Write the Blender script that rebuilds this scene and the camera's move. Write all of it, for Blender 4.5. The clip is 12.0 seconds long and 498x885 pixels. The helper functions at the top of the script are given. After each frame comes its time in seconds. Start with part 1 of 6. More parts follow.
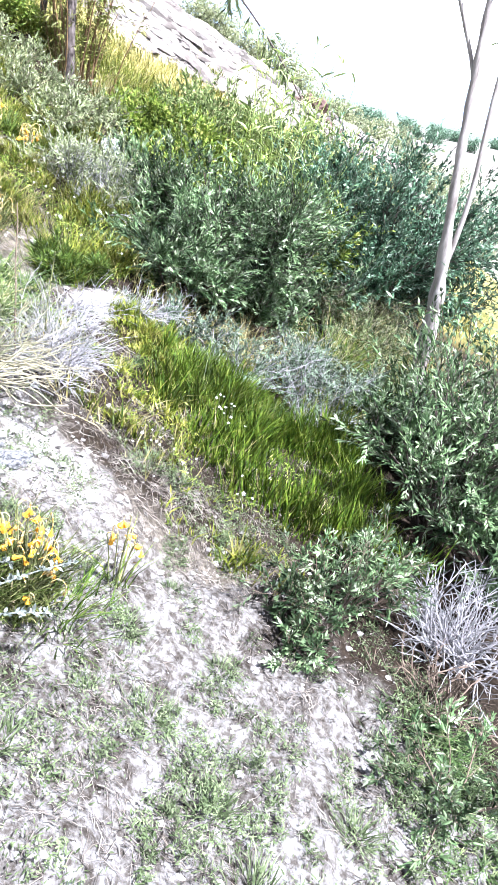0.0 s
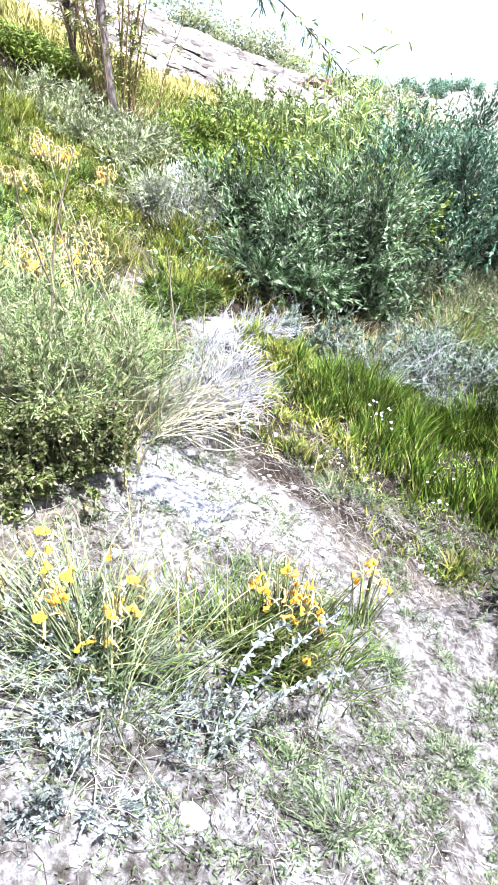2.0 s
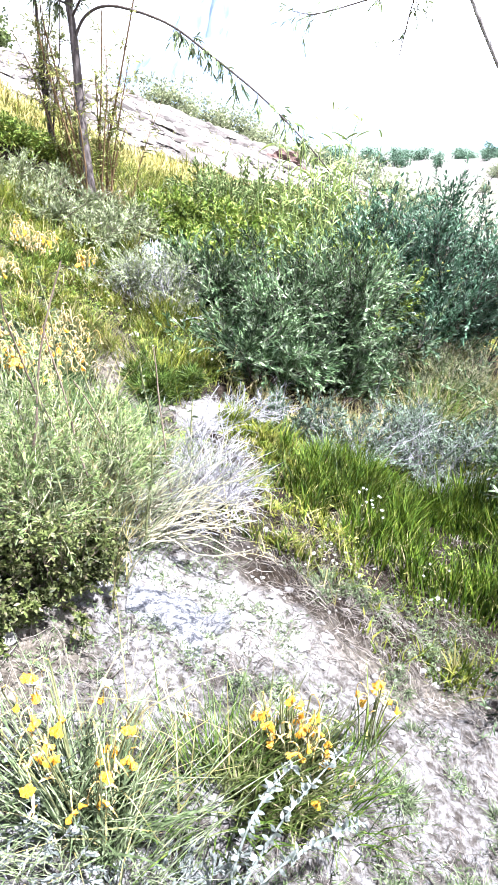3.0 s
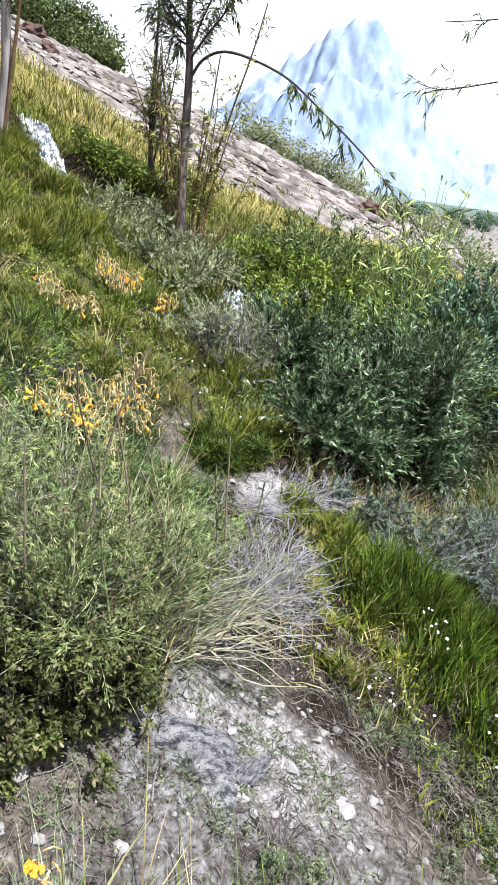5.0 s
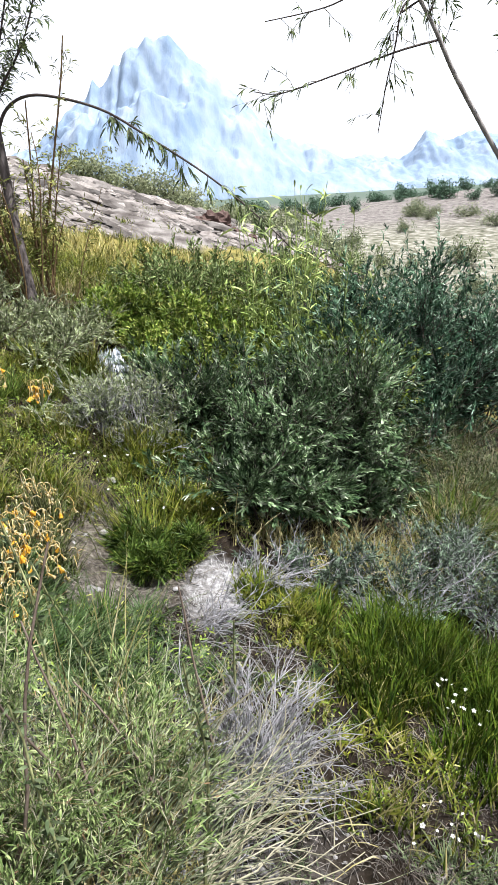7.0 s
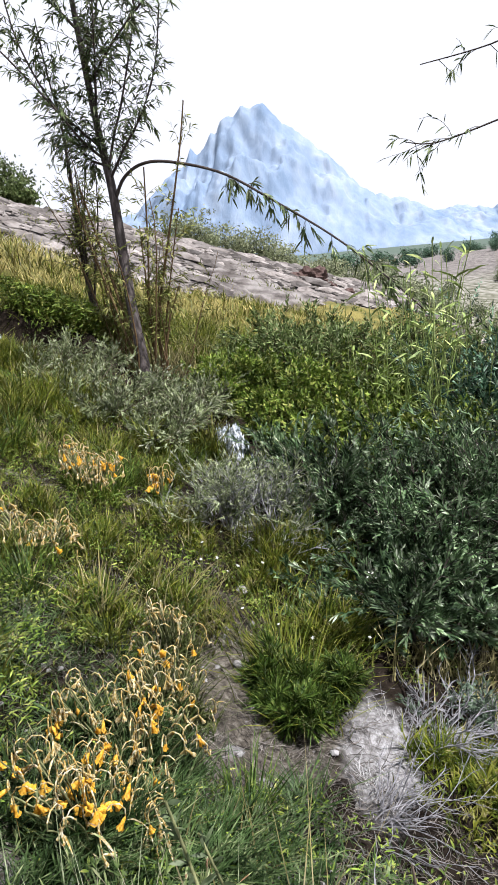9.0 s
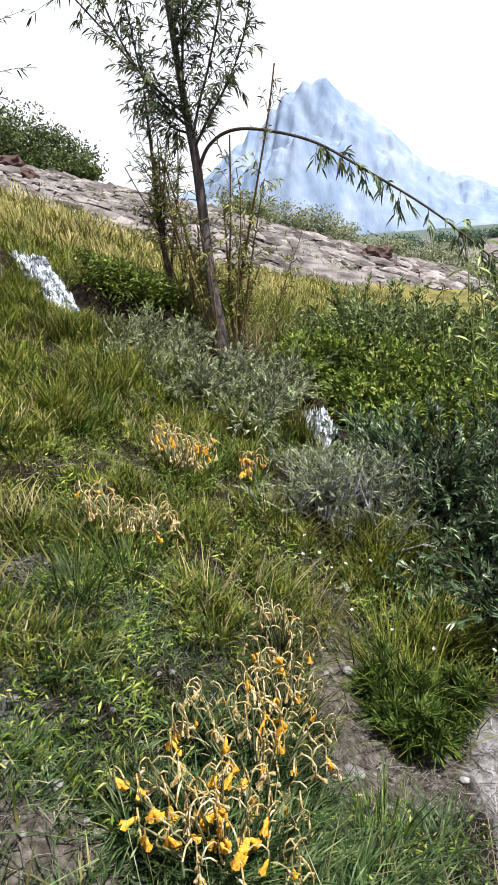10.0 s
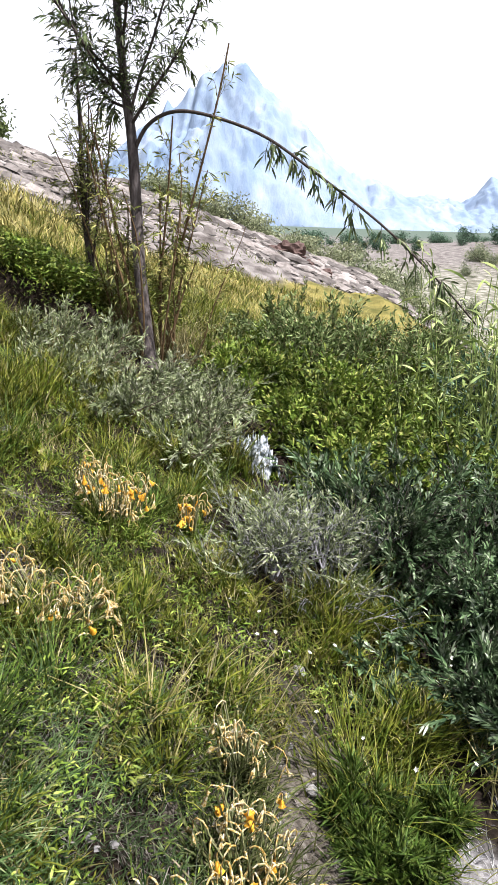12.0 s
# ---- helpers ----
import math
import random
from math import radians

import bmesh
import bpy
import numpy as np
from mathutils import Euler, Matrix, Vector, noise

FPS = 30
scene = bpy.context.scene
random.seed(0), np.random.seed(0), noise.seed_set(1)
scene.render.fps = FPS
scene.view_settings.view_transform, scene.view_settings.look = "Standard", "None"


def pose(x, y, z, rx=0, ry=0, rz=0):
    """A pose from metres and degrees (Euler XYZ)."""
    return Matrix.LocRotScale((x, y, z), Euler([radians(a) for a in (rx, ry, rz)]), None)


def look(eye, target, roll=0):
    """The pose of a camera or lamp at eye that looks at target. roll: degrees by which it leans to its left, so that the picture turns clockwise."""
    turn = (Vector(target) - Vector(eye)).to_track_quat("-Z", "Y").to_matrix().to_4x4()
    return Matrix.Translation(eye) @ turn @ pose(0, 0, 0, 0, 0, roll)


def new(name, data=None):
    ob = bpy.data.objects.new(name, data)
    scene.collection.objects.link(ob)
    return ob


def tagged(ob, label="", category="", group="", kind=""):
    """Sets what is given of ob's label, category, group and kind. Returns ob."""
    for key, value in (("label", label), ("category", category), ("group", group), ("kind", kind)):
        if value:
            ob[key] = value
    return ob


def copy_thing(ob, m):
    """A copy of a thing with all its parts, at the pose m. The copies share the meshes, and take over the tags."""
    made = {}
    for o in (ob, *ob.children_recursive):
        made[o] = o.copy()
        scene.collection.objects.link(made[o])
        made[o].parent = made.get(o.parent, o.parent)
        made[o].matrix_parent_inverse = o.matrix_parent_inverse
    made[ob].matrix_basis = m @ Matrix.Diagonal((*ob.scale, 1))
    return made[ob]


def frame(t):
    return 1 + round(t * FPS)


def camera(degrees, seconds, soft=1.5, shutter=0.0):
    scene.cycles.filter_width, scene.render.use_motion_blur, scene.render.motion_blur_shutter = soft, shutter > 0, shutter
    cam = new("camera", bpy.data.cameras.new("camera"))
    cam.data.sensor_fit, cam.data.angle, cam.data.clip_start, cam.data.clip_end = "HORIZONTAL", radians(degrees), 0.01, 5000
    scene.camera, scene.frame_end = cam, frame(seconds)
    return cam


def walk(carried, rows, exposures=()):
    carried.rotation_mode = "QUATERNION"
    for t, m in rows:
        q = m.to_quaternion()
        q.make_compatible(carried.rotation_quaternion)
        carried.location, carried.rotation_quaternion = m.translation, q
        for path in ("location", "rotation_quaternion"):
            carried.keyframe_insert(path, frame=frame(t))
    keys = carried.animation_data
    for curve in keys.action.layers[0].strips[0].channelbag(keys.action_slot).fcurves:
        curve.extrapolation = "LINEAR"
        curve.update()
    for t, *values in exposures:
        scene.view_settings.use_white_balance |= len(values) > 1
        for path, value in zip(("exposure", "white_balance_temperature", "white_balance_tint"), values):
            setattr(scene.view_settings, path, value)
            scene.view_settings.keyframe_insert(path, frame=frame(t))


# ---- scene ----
cam = camera(41.2, 12.0, soft=1.0)
PATH = [
    (0, (0.342, -0.308, 1.485), (0.26, 1.45, 0.534), 14.4),
    (0.5, (0.256, -0.303, 1.518), (0.114, 1.442, 0.552), 10.3),
    (1, (0.132, -0.311, 1.499), (-0.126, 1.39, 0.48), 7.2),
    (1.5, (-0.029, -0.288, 1.455), (-0.33, 1.39, 0.41), 1.5),
    (2, (-0.122, -0.245, 1.454), (-0.364, 1.481, 0.474), 1.5),
    (2.5, (-0.17, -0.188, 1.49), (-0.334, 1.565, 0.541), 2.4),
    (2.7, (-0.178, -0.164, 1.515), (-0.342, 1.616, 0.617), 1.8),
    (4.3, (-0.274, 0.005, 1.627), (-0.507, 1.868, 0.938), 0.9),
    (4.5, (-0.292, 0.03, 1.631), (-0.562, 1.892, 0.953), 1.8),
    (5, (-0.336, 0.127, 1.65), (-0.661, 1.954, 0.903), 8.7),
    (5.5, (-0.42, 0.252, 1.701), (-0.7, 2.09, 0.964), 6.9),
    (6, (-0.469, 0.359, 1.747), (-0.643, 2.223, 1.042), 1.6),
    (6.5, (-0.487, 0.484, 1.752), (-0.561, 2.358, 1.057), -1.9),
    (6.7, (-0.492, 0.528, 1.745), (-0.528, 2.401, 1.042), -3.2),
    (8.3, (-0.613, 0.96, 1.734), (-0.646, 2.868, 1.136), -3.4),
    (8.5, (-0.641, 1.0, 1.757), (-0.756, 2.909, 1.172), -4.0),
    (9, (-0.759, 1.088, 1.798), (-1.054, 2.993, 1.265), -5.2),
    (9.5, (-0.88, 1.155, 1.802), (-1.284, 3.027, 1.226), -7.3),
    (10, (-0.993, 1.237, 1.782), (-1.439, 3.099, 1.205), -4.6),
    (10.5, (-1.082, 1.321, 1.794), (-1.443, 3.162, 1.1), 1.0),
    (11, (-1.158, 1.442, 1.858), (-1.469, 3.299, 1.184), 5.4),
    (11.5, (-1.215, 1.538, 1.905), (-1.44, 3.419, 1.263), 5.0),
    (12, (-1.256, 1.634, 1.887), (-1.392, 3.528, 1.259), 2.0),
]
walk(cam, [(t, look(eye, target, roll)) for t, eye, target, roll in PATH],
     [(0, 2.76, 5500, 16), (1, 2.82, 5500, 16), (2.7, 2.81, 5550, 16), (4.3, 1.95, 5700, 15), (5, 1.50, 5800, 14), (5.5, 1.45, 5850, 12),
      (6.7, 1.40, 5900, 11), (8.3, 0.97, 5800, 14), (9.5, 1.00, 5900, 14), (10.5, 1.13, 6000, 14), (11.5, 1.30, 5950, 15), (12, 1.30, 5950, 15)])

# ---- world, sun, exposure ----
SUN_EL, SUN_AZ = 68.0, 110.0          # degrees; azimuth clockwise from +y
world = bpy.data.worlds.new("world")
scene.world = world
world.use_nodes = True
wn, wl = world.node_tree.nodes, world.node_tree.links
wn.clear()
sky = wn.new("ShaderNodeTexSky")
sky.sky_type, sky.sun_disc = "NISHITA", False
sky.sun_elevation, sky.sun_rotation = radians(SUN_EL), radians(SUN_AZ)
sky.dust_density, sky.air_density, sky.altitude = 6.0, 1.0, 1500.0
dim = wn.new("ShaderNodeMix")
dim.data_type, dim.blend_type = "RGBA", "MULTIPLY"
dim.inputs[0].default_value = 1.0
dim.inputs[7].default_value = (0.042, 0.042, 0.042, 1)
cloud = wn.new("ShaderNodeMix")        # thin white overcast over the clear sky
cloud.data_type = "RGBA"
veil = wn.new("ShaderNodeMapRange")    # white haze thickest towards the horizon
veil.inputs[1].default_value, veil.inputs[2].default_value, veil.inputs[3].default_value, veil.inputs[4].default_value = 0.35, 0.8, 0.97, 0.08
wtc, wsep = wn.new("ShaderNodeTexCoord"), wn.new("ShaderNodeSeparateXYZ")
wl.new(wtc.outputs["Generated"], wsep.inputs[0])
wl.new(wsep.outputs[2], veil.inputs[0])
wl.new(veil.outputs[0], cloud.inputs[0])
cloud.inputs[7].default_value = (0.55, 0.543, 0.53, 1)
bg = wn.new("ShaderNodeBackground")
out = wn.new("ShaderNodeOutputWorld")
wl.new(sky.outputs[0], dim.inputs[6])
wl.new(dim.outputs[2], cloud.inputs[6])
wl.new(cloud.outputs[2], bg.inputs[0])
wl.new(bg.outputs[0], out.inputs[0])
bg.inputs[1].default_value = 1.0

sun = new("sun", bpy.data.lights.new("sun", "SUN"))
sun.data.energy, sun.data.angle, sun.data.color = 5.0, radians(2), (1.0, 0.95, 0.88)
sd = Vector((math.sin(radians(SUN_AZ)) * math.cos(radians(SUN_EL)), math.cos(radians(SUN_AZ)) * math.cos(radians(SUN_EL)), math.sin(radians(SUN_EL))))
sun.matrix_world = look(sd * 50, (0, 0, 0))

rng = np.random.default_rng(7)

# ---- materials ----


def nodes_of(name):
    m = bpy.data.materials.new(name)
    m.use_nodes = True
    nt = m.node_tree
    return m, nt.nodes, nt.links, nt.nodes["Principled BSDF"]


def ramp(n, stops):
    r = n.new("ShaderNodeValToRGB")
    while len(r.color_ramp.elements) < len(stops):
        r.color_ramp.elements.new(0.5)
    for e, (p, c) in zip(r.color_ramp.elements, stops):
        e.position, e.color = p, (*c, 1)
    return r


def noise_tex(n, l, scale, detail=4.0, rough=0.55, coord="Object"):
    tc = n.new("ShaderNodeTexCoord")
    t = n.new("ShaderNodeTexNoise")
    t.inputs["Scale"].default_value, t.inputs["Detail"].default_value, t.inputs["Roughness"].default_value = scale, detail, rough
    l.new(tc.outputs[coord], t.inputs["Vector"])
    return t


def mix_color(n, l, fac, a, b, mode="MIX"):
    m = n.new("ShaderNodeMix")
    m.data_type, m.blend_type = "RGBA", mode
    for sock, v in ((0, fac), (6, a), (7, b)):
        if isinstance(v, bpy.types.NodeSocket):
            l.new(v, m.inputs[sock])
        elif sock == 0:
            m.inputs[0].default_value = v
        else:
            m.inputs[sock].default_value = (*v, 1)
    return m.outputs[2]


def leaf_material(name, stops, rough=0.5, see_through=0.13, patch=6.0, patch_dark=0.55, gloss=0.12):
    """Leaves and blades: each leaf its own tone, with uneven patches that also paint in shaded gaps."""
    m, n, l, p = nodes_of(name)
    geo = n.new("ShaderNodeNewGeometry")
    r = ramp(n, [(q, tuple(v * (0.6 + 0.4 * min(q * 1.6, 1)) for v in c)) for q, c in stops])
    spray = noise_tex(n, l, patch * 4.5, 2.0)          # spray-sized tone: lit sprays against dark ones, put into the colour
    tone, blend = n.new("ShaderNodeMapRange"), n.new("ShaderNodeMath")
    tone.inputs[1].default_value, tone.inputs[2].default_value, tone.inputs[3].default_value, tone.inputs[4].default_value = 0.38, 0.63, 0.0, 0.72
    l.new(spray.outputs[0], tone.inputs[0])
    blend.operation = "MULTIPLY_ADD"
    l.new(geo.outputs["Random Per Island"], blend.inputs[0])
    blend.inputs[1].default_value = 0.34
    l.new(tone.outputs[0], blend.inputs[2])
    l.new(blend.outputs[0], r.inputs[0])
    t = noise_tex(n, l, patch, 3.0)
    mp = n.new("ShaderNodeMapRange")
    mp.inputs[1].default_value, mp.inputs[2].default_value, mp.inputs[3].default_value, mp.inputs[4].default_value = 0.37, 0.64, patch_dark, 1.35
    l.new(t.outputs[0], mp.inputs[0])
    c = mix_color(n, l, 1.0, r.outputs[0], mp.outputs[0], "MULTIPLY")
    l.new(c, p.inputs["Base Color"])
    p.inputs["Roughness"].default_value = rough
    p.inputs["Specular IOR Level"].default_value = gloss
    tr = n.new("ShaderNodeBsdfTranslucent")
    l.new(c, tr.inputs[0])
    ms = n.new("ShaderNodeMixShader")
    ms.inputs[0].default_value = see_through
    l.new(p.outputs[0], ms.inputs[1])
    l.new(tr.outputs[0], ms.inputs[2])
    l.new(ms.outputs[0], n["Material Output"].inputs[0])
    return m


def grain_material(name, stops, scale=20.0, rough=0.85, bump=0.4, stretch=(1, 1, 1), island=0.0, dist=0.01, speckle=0.65):
    """Bark, twig and stone: colour by a noise, with relief."""
    m, n, l, p = nodes_of(name)
    tc = n.new("ShaderNodeTexCoord")
    mp = n.new("ShaderNodeMapping")
    mp.inputs["Scale"].default_value = stretch
    l.new(tc.outputs["Object"], mp.inputs[0])
    t = n.new("ShaderNodeTexNoise")
    t.inputs["Scale"].default_value, t.inputs["Detail"].default_value, t.inputs["Roughness"].default_value = scale, 8.0, speckle
    l.new(mp.outputs[0], t.inputs["Vector"])
    r = ramp(n, stops)
    l.new(t.outputs[0], r.inputs[0])
    c = r.outputs[0]
    if island:
        geo = n.new("ShaderNodeNewGeometry")
        mr = n.new("ShaderNodeMapRange")
        mr.inputs[3].default_value, mr.inputs[4].default_value = 1 - island, 1 + island
        l.new(geo.outputs["Random Per Island"], mr.inputs[0])
        c = mix_color(n, l, 1.0, c, mr.outputs[0], "MULTIPLY")
    l.new(c, p.inputs["Base Color"])
    p.inputs["Roughness"].default_value = rough
    p.inputs["Specular IOR Level"].default_value = 0.1
    b = n.new("ShaderNodeBump")
    b.inputs["Strength"].default_value, b.inputs["Distance"].default_value = bump, dist
    l.new(t.outputs[0], b.inputs["Height"])
    l.new(b.outputs[0], p.inputs["Normal"])
    return m


# low patch_dark on both buckthorns: shade between sprays painted as random dark patches
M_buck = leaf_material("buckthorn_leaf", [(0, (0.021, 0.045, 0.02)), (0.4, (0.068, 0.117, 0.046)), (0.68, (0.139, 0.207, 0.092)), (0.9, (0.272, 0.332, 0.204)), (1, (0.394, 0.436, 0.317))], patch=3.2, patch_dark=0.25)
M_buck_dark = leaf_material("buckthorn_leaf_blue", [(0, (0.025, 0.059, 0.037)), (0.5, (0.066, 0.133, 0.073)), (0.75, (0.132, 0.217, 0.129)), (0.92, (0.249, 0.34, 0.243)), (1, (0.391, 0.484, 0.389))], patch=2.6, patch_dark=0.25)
M_silver = leaf_material("silver_leaf", [(0, (0.077, 0.101, 0.035)), (0.45, (0.194, 0.232, 0.101)), (0.8, (0.295, 0.325, 0.186)), (1, (0.426, 0.434, 0.325))], patch=7, patch_dark=0.5)
M_bushleaf = leaf_material("bush_leaf", [(0, (0.043, 0.075, 0.015)), (0.4, (0.122, 0.177, 0.052)), (0.8, (0.237, 0.286, 0.111)), (0.96, (0.33, 0.341, 0.184)), (1, (0.215, 0.136, 0.073))], patch=8, patch_dark=0.5)
M_herb = leaf_material("herb_leaf", [(0, (0.04, 0.078, 0.009)), (0.45, (0.122, 0.185, 0.024)), (0.8, (0.22, 0.267, 0.049)), (1, (0.367, 0.362, 0.105))], patch=5, patch_dark=0.45)
M_cover = leaf_material("cover_leaf", [(0, (0.041, 0.06, 0.024)), (0.5, (0.087, 0.116, 0.052)), (1, (0.164, 0.19, 0.106))], patch=9, patch_dark=0.6)
M_willow = leaf_material("willow_leaf", [(0, (0.033, 0.056, 0.017)), (0.5, (0.095, 0.129, 0.048)), (0.85, (0.162, 0.19, 0.084)), (1, (0.234, 0.24, 0.134))], patch=4, patch_dark=0.5)
M_willow_y = leaf_material("willow_leaf_young", [(0, (0.128, 0.159, 0.032)), (0.6, (0.199, 0.215, 0.055)), (1, (0.319, 0.302, 0.095))], patch=2)
M_reed = leaf_material("reed_leaf", [(0, (0.131, 0.204, 0.046)), (0.6, (0.261, 0.335, 0.093)), (1, (0.419, 0.447, 0.186))], patch=3)
M_grass = leaf_material("grass_green", [(0, (0.015, 0.041, 0.003)), (0.45, (0.053, 0.093, 0.008)), (0.85, (0.092, 0.125, 0.011)), (1, (0.153, 0.171, 0.042))], patch=6, patch_dark=0.35)
M_grass2 = leaf_material("grass_mixed", [(0, (0.027, 0.057, 0.005)), (0.45, (0.096, 0.123, 0.012)), (0.78, (0.182, 0.186, 0.025)), (0.92, (0.187, 0.174, 0.054)), (1, (0.264, 0.236, 0.109))], patch=4, patch_dark=0.5)
M_straw = leaf_material("grass_straw", [(0, (0.144, 0.137, 0.043)), (0.5, (0.26, 0.224, 0.086)), (1, (0.397, 0.346, 0.194))], patch=2)
M_ygrass = leaf_material("grass_yellow", [(0, (0.116, 0.135, 0.03)), (0.45, (0.277, 0.254, 0.074)), (0.8, (0.4, 0.333, 0.121)), (1, (0.508, 0.453, 0.214))], patch=1.3, patch_dark=0.45)
M_tuft = leaf_material("tuft_leaf", [(0, (0.022, 0.046, 0.006)), (0.55, (0.057, 0.099, 0.014)), (1, (0.136, 0.17, 0.037))], patch=14, patch_dark=0.35)
# next two leaf colours are paled to carry the haze of distance
M_farleaf_haze = leaf_material("far_leaf_haze", [(0, (0.102, 0.131, 0.065)), (0.6, (0.177, 0.204, 0.111)), (1, (0.279, 0.288, 0.177))], patch=0.6, see_through=0.35)
M_skyleaf_haze = leaf_material("skyline_leaf_haze", [(0, (0.164, 0.189, 0.098)), (0.6, (0.23, 0.253, 0.139)), (1, (0.311, 0.319, 0.197))], patch=0.6, see_through=0.4)
M_crest = leaf_material("crest_leaf", [(0, (0.039, 0.063, 0.015)), (0.6, (0.094, 0.125, 0.039)), (1, (0.171, 0.196, 0.078))], patch=0.9, see_through=0.2)
M_fountain = leaf_material("fountain_grass", [(0, (0.074, 0.099, 0.043)), (0.5, (0.174, 0.205, 0.105)), (1, (0.31, 0.322, 0.211))], patch=12, patch_dark=0.6)
M_slope = leaf_material("slope_grass_blade", [(0, (0.012, 0.031, 0.007)), (0.45, (0.045, 0.079, 0.022)), (0.75, (0.084, 0.124, 0.045)), (1, (0.18, 0.207, 0.096))], patch=5, patch_dark=0.45)
M_leafy = leaf_material("leafy_herb_leaf", [(0, (0.023, 0.036, 0.007)), (0.5, (0.07, 0.087, 0.022)), (0.85, (0.13, 0.135, 0.054)), (1, (0.186, 0.151, 0.099))], patch=12, patch_dark=0.4)
M_bluegrey = leaf_material("blue_grey_leaf", [(0, (0.04, 0.058, 0.037)), (0.5, (0.103, 0.141, 0.09)), (1, (0.206, 0.272, 0.18))], patch=9, patch_dark=0.5)
M_pale = leaf_material("pale_herb_leaf", [(0, (0.07, 0.084, 0.07)), (0.5, (0.149, 0.169, 0.149)), (1, (0.273, 0.288, 0.273))], patch=14, patch_dark=0.5)
M_petal = leaf_material("yellow_petal", [(0, (0.585, 0.25, 0.012)), (0.6, (0.663, 0.36, 0.03)), (1, (0.702, 0.45, 0.09))], patch=40, patch_dark=0.8, see_through=0.35)
M_wilt = leaf_material("wilted_petal", [(0, (0.33, 0.18, 0.025)), (0.35, (0.43, 0.3, 0.085)), (0.7, (0.48, 0.4, 0.21)), (1, (0.53, 0.5, 0.39))], patch=40, patch_dark=0.8, see_through=0.3)
M_white = leaf_material("white_petal", [(0, (0.546, 0.53, 0.468)), (1, (0.663, 0.655, 0.608))], patch=40, patch_dark=0.9)
M_fstem = leaf_material("flower_stem", [(0, (0.149, 0.174, 0.062)), (1, (0.279, 0.279, 0.136))], patch=10)
M_twig = grain_material("dead_twig", [(0.3, (0.111, 0.108, 0.111)), (0.55, (0.242, 0.235, 0.24)), (0.75, (0.38, 0.373, 0.373))], 30, island=0.35)
M_twigb = grain_material("brown_twig", [(0.3, (0.07, 0.052, 0.038)), (0.6, (0.14, 0.108, 0.084)), (0.8, (0.231, 0.196, 0.161))], 30, island=0.3)
M_drystem = grain_material("dry_stem", [(0.3, (0.175, 0.161, 0.098)), (0.55, (0.294, 0.273, 0.189)), (0.75, (0.406, 0.385, 0.294))], 12, island=0.3)
M_bleached = grain_material("bleached_stem", [(0.3, (0.22, 0.21, 0.2)), (0.55, (0.4, 0.39, 0.37)), (0.75, (0.55, 0.54, 0.52))], 25, island=0.3)
M_litter = grain_material("litter", [(0.3, (0.056, 0.046, 0.038)), (0.55, (0.147, 0.13, 0.112)), (0.75, (0.28, 0.259, 0.234))], 8, island=0.75)
M_bark = grain_material("willow_bark", [(0.3, (0.035, 0.028, 0.025)), (0.5, (0.077, 0.064, 0.059)), (0.7, (0.14, 0.122, 0.115))], 14, stretch=(3, 3, 0.5), bump=0.8)
M_barkd = grain_material("dark_bark", [(0.3, (0.032, 0.025, 0.021)), (0.6, (0.07, 0.056, 0.048)), (0.8, (0.126, 0.105, 0.091))], 20, stretch=(2, 2, 0.6), bump=0.6)
M_barkw = grain_material("pale_bark", [(0.3, (0.101, 0.085, 0.076)), (0.5, (0.211, 0.192, 0.176)), (0.7, (0.312, 0.293, 0.272))], 10, stretch=(2.160, 2.160, 0.288), bump=0.8)
M_shoot = grain_material("shoot_bark", [(0.3, (0.063, 0.038, 0.021)), (0.6, (0.133, 0.087, 0.042)), (0.8, (0.196, 0.154, 0.077))], 15, island=0.4)
M_rock = grain_material("pale_rock", [(0.36, (0.025, 0.027, 0.033)), (0.44, (0.09, 0.094, 0.108)), (0.485, (0.17, 0.173, 0.185)), (0.51, (0.38, 0.377, 0.37)), (0.6, (0.54, 0.535, 0.52))], 4.0, bump=1.0, dist=0.035, stretch=(1.2, 3.0, 1.5), speckle=0.9)
M_stone = grain_material("grey_stone", [(0.3, (0.121, 0.116, 0.111)), (0.55, (0.227, 0.217, 0.206)), (0.8, (0.332, 0.318, 0.302))], 25, bump=0.5, island=0.3)
M_wstone = grain_material("white_stone", [(0.3, (0.17, 0.162, 0.149)), (0.5, (0.323, 0.306, 0.285)), (0.8, (0.468, 0.451, 0.425))], 30, bump=0.7)
M_shale = grain_material("slope_shale", [(0.3, (0.047, 0.039, 0.034)), (0.5, (0.146, 0.129, 0.115)), (0.75, (0.265, 0.242, 0.22))], 1.6, bump=0.8, island=0.65, dist=0.05)
M_red = grain_material("red_rock", [(0.3, (0.042, 0.025, 0.021)), (0.55, (0.091, 0.059, 0.05)), (0.8, (0.168, 0.126, 0.108))], 2.5, bump=0.8, dist=0.05)
# pale blue of distance haze is put into this rock colour
M_mount_haze = grain_material("far_rock_haze", [(0.34, (0.137, 0.189, 0.266)), (0.47, (0.181, 0.232, 0.307)), (0.56, (0.215, 0.263, 0.331)), (0.68, (0.287, 0.321, 0.375))], 0.004, bump=0.35, stretch=(2.0, 1, 0.6), dist=40)

# ground: pale chalky soil, brown humus where plants stand, grey shale on the far slope, green meadow past the crest
M_ground, gn, gl, gp = nodes_of("ground_soil")
pos = gn.new("ShaderNodeNewGeometry")
sep = gn.new("ShaderNodeSeparateXYZ")
gl.new(pos.outputs["Position"], sep.inputs[0])


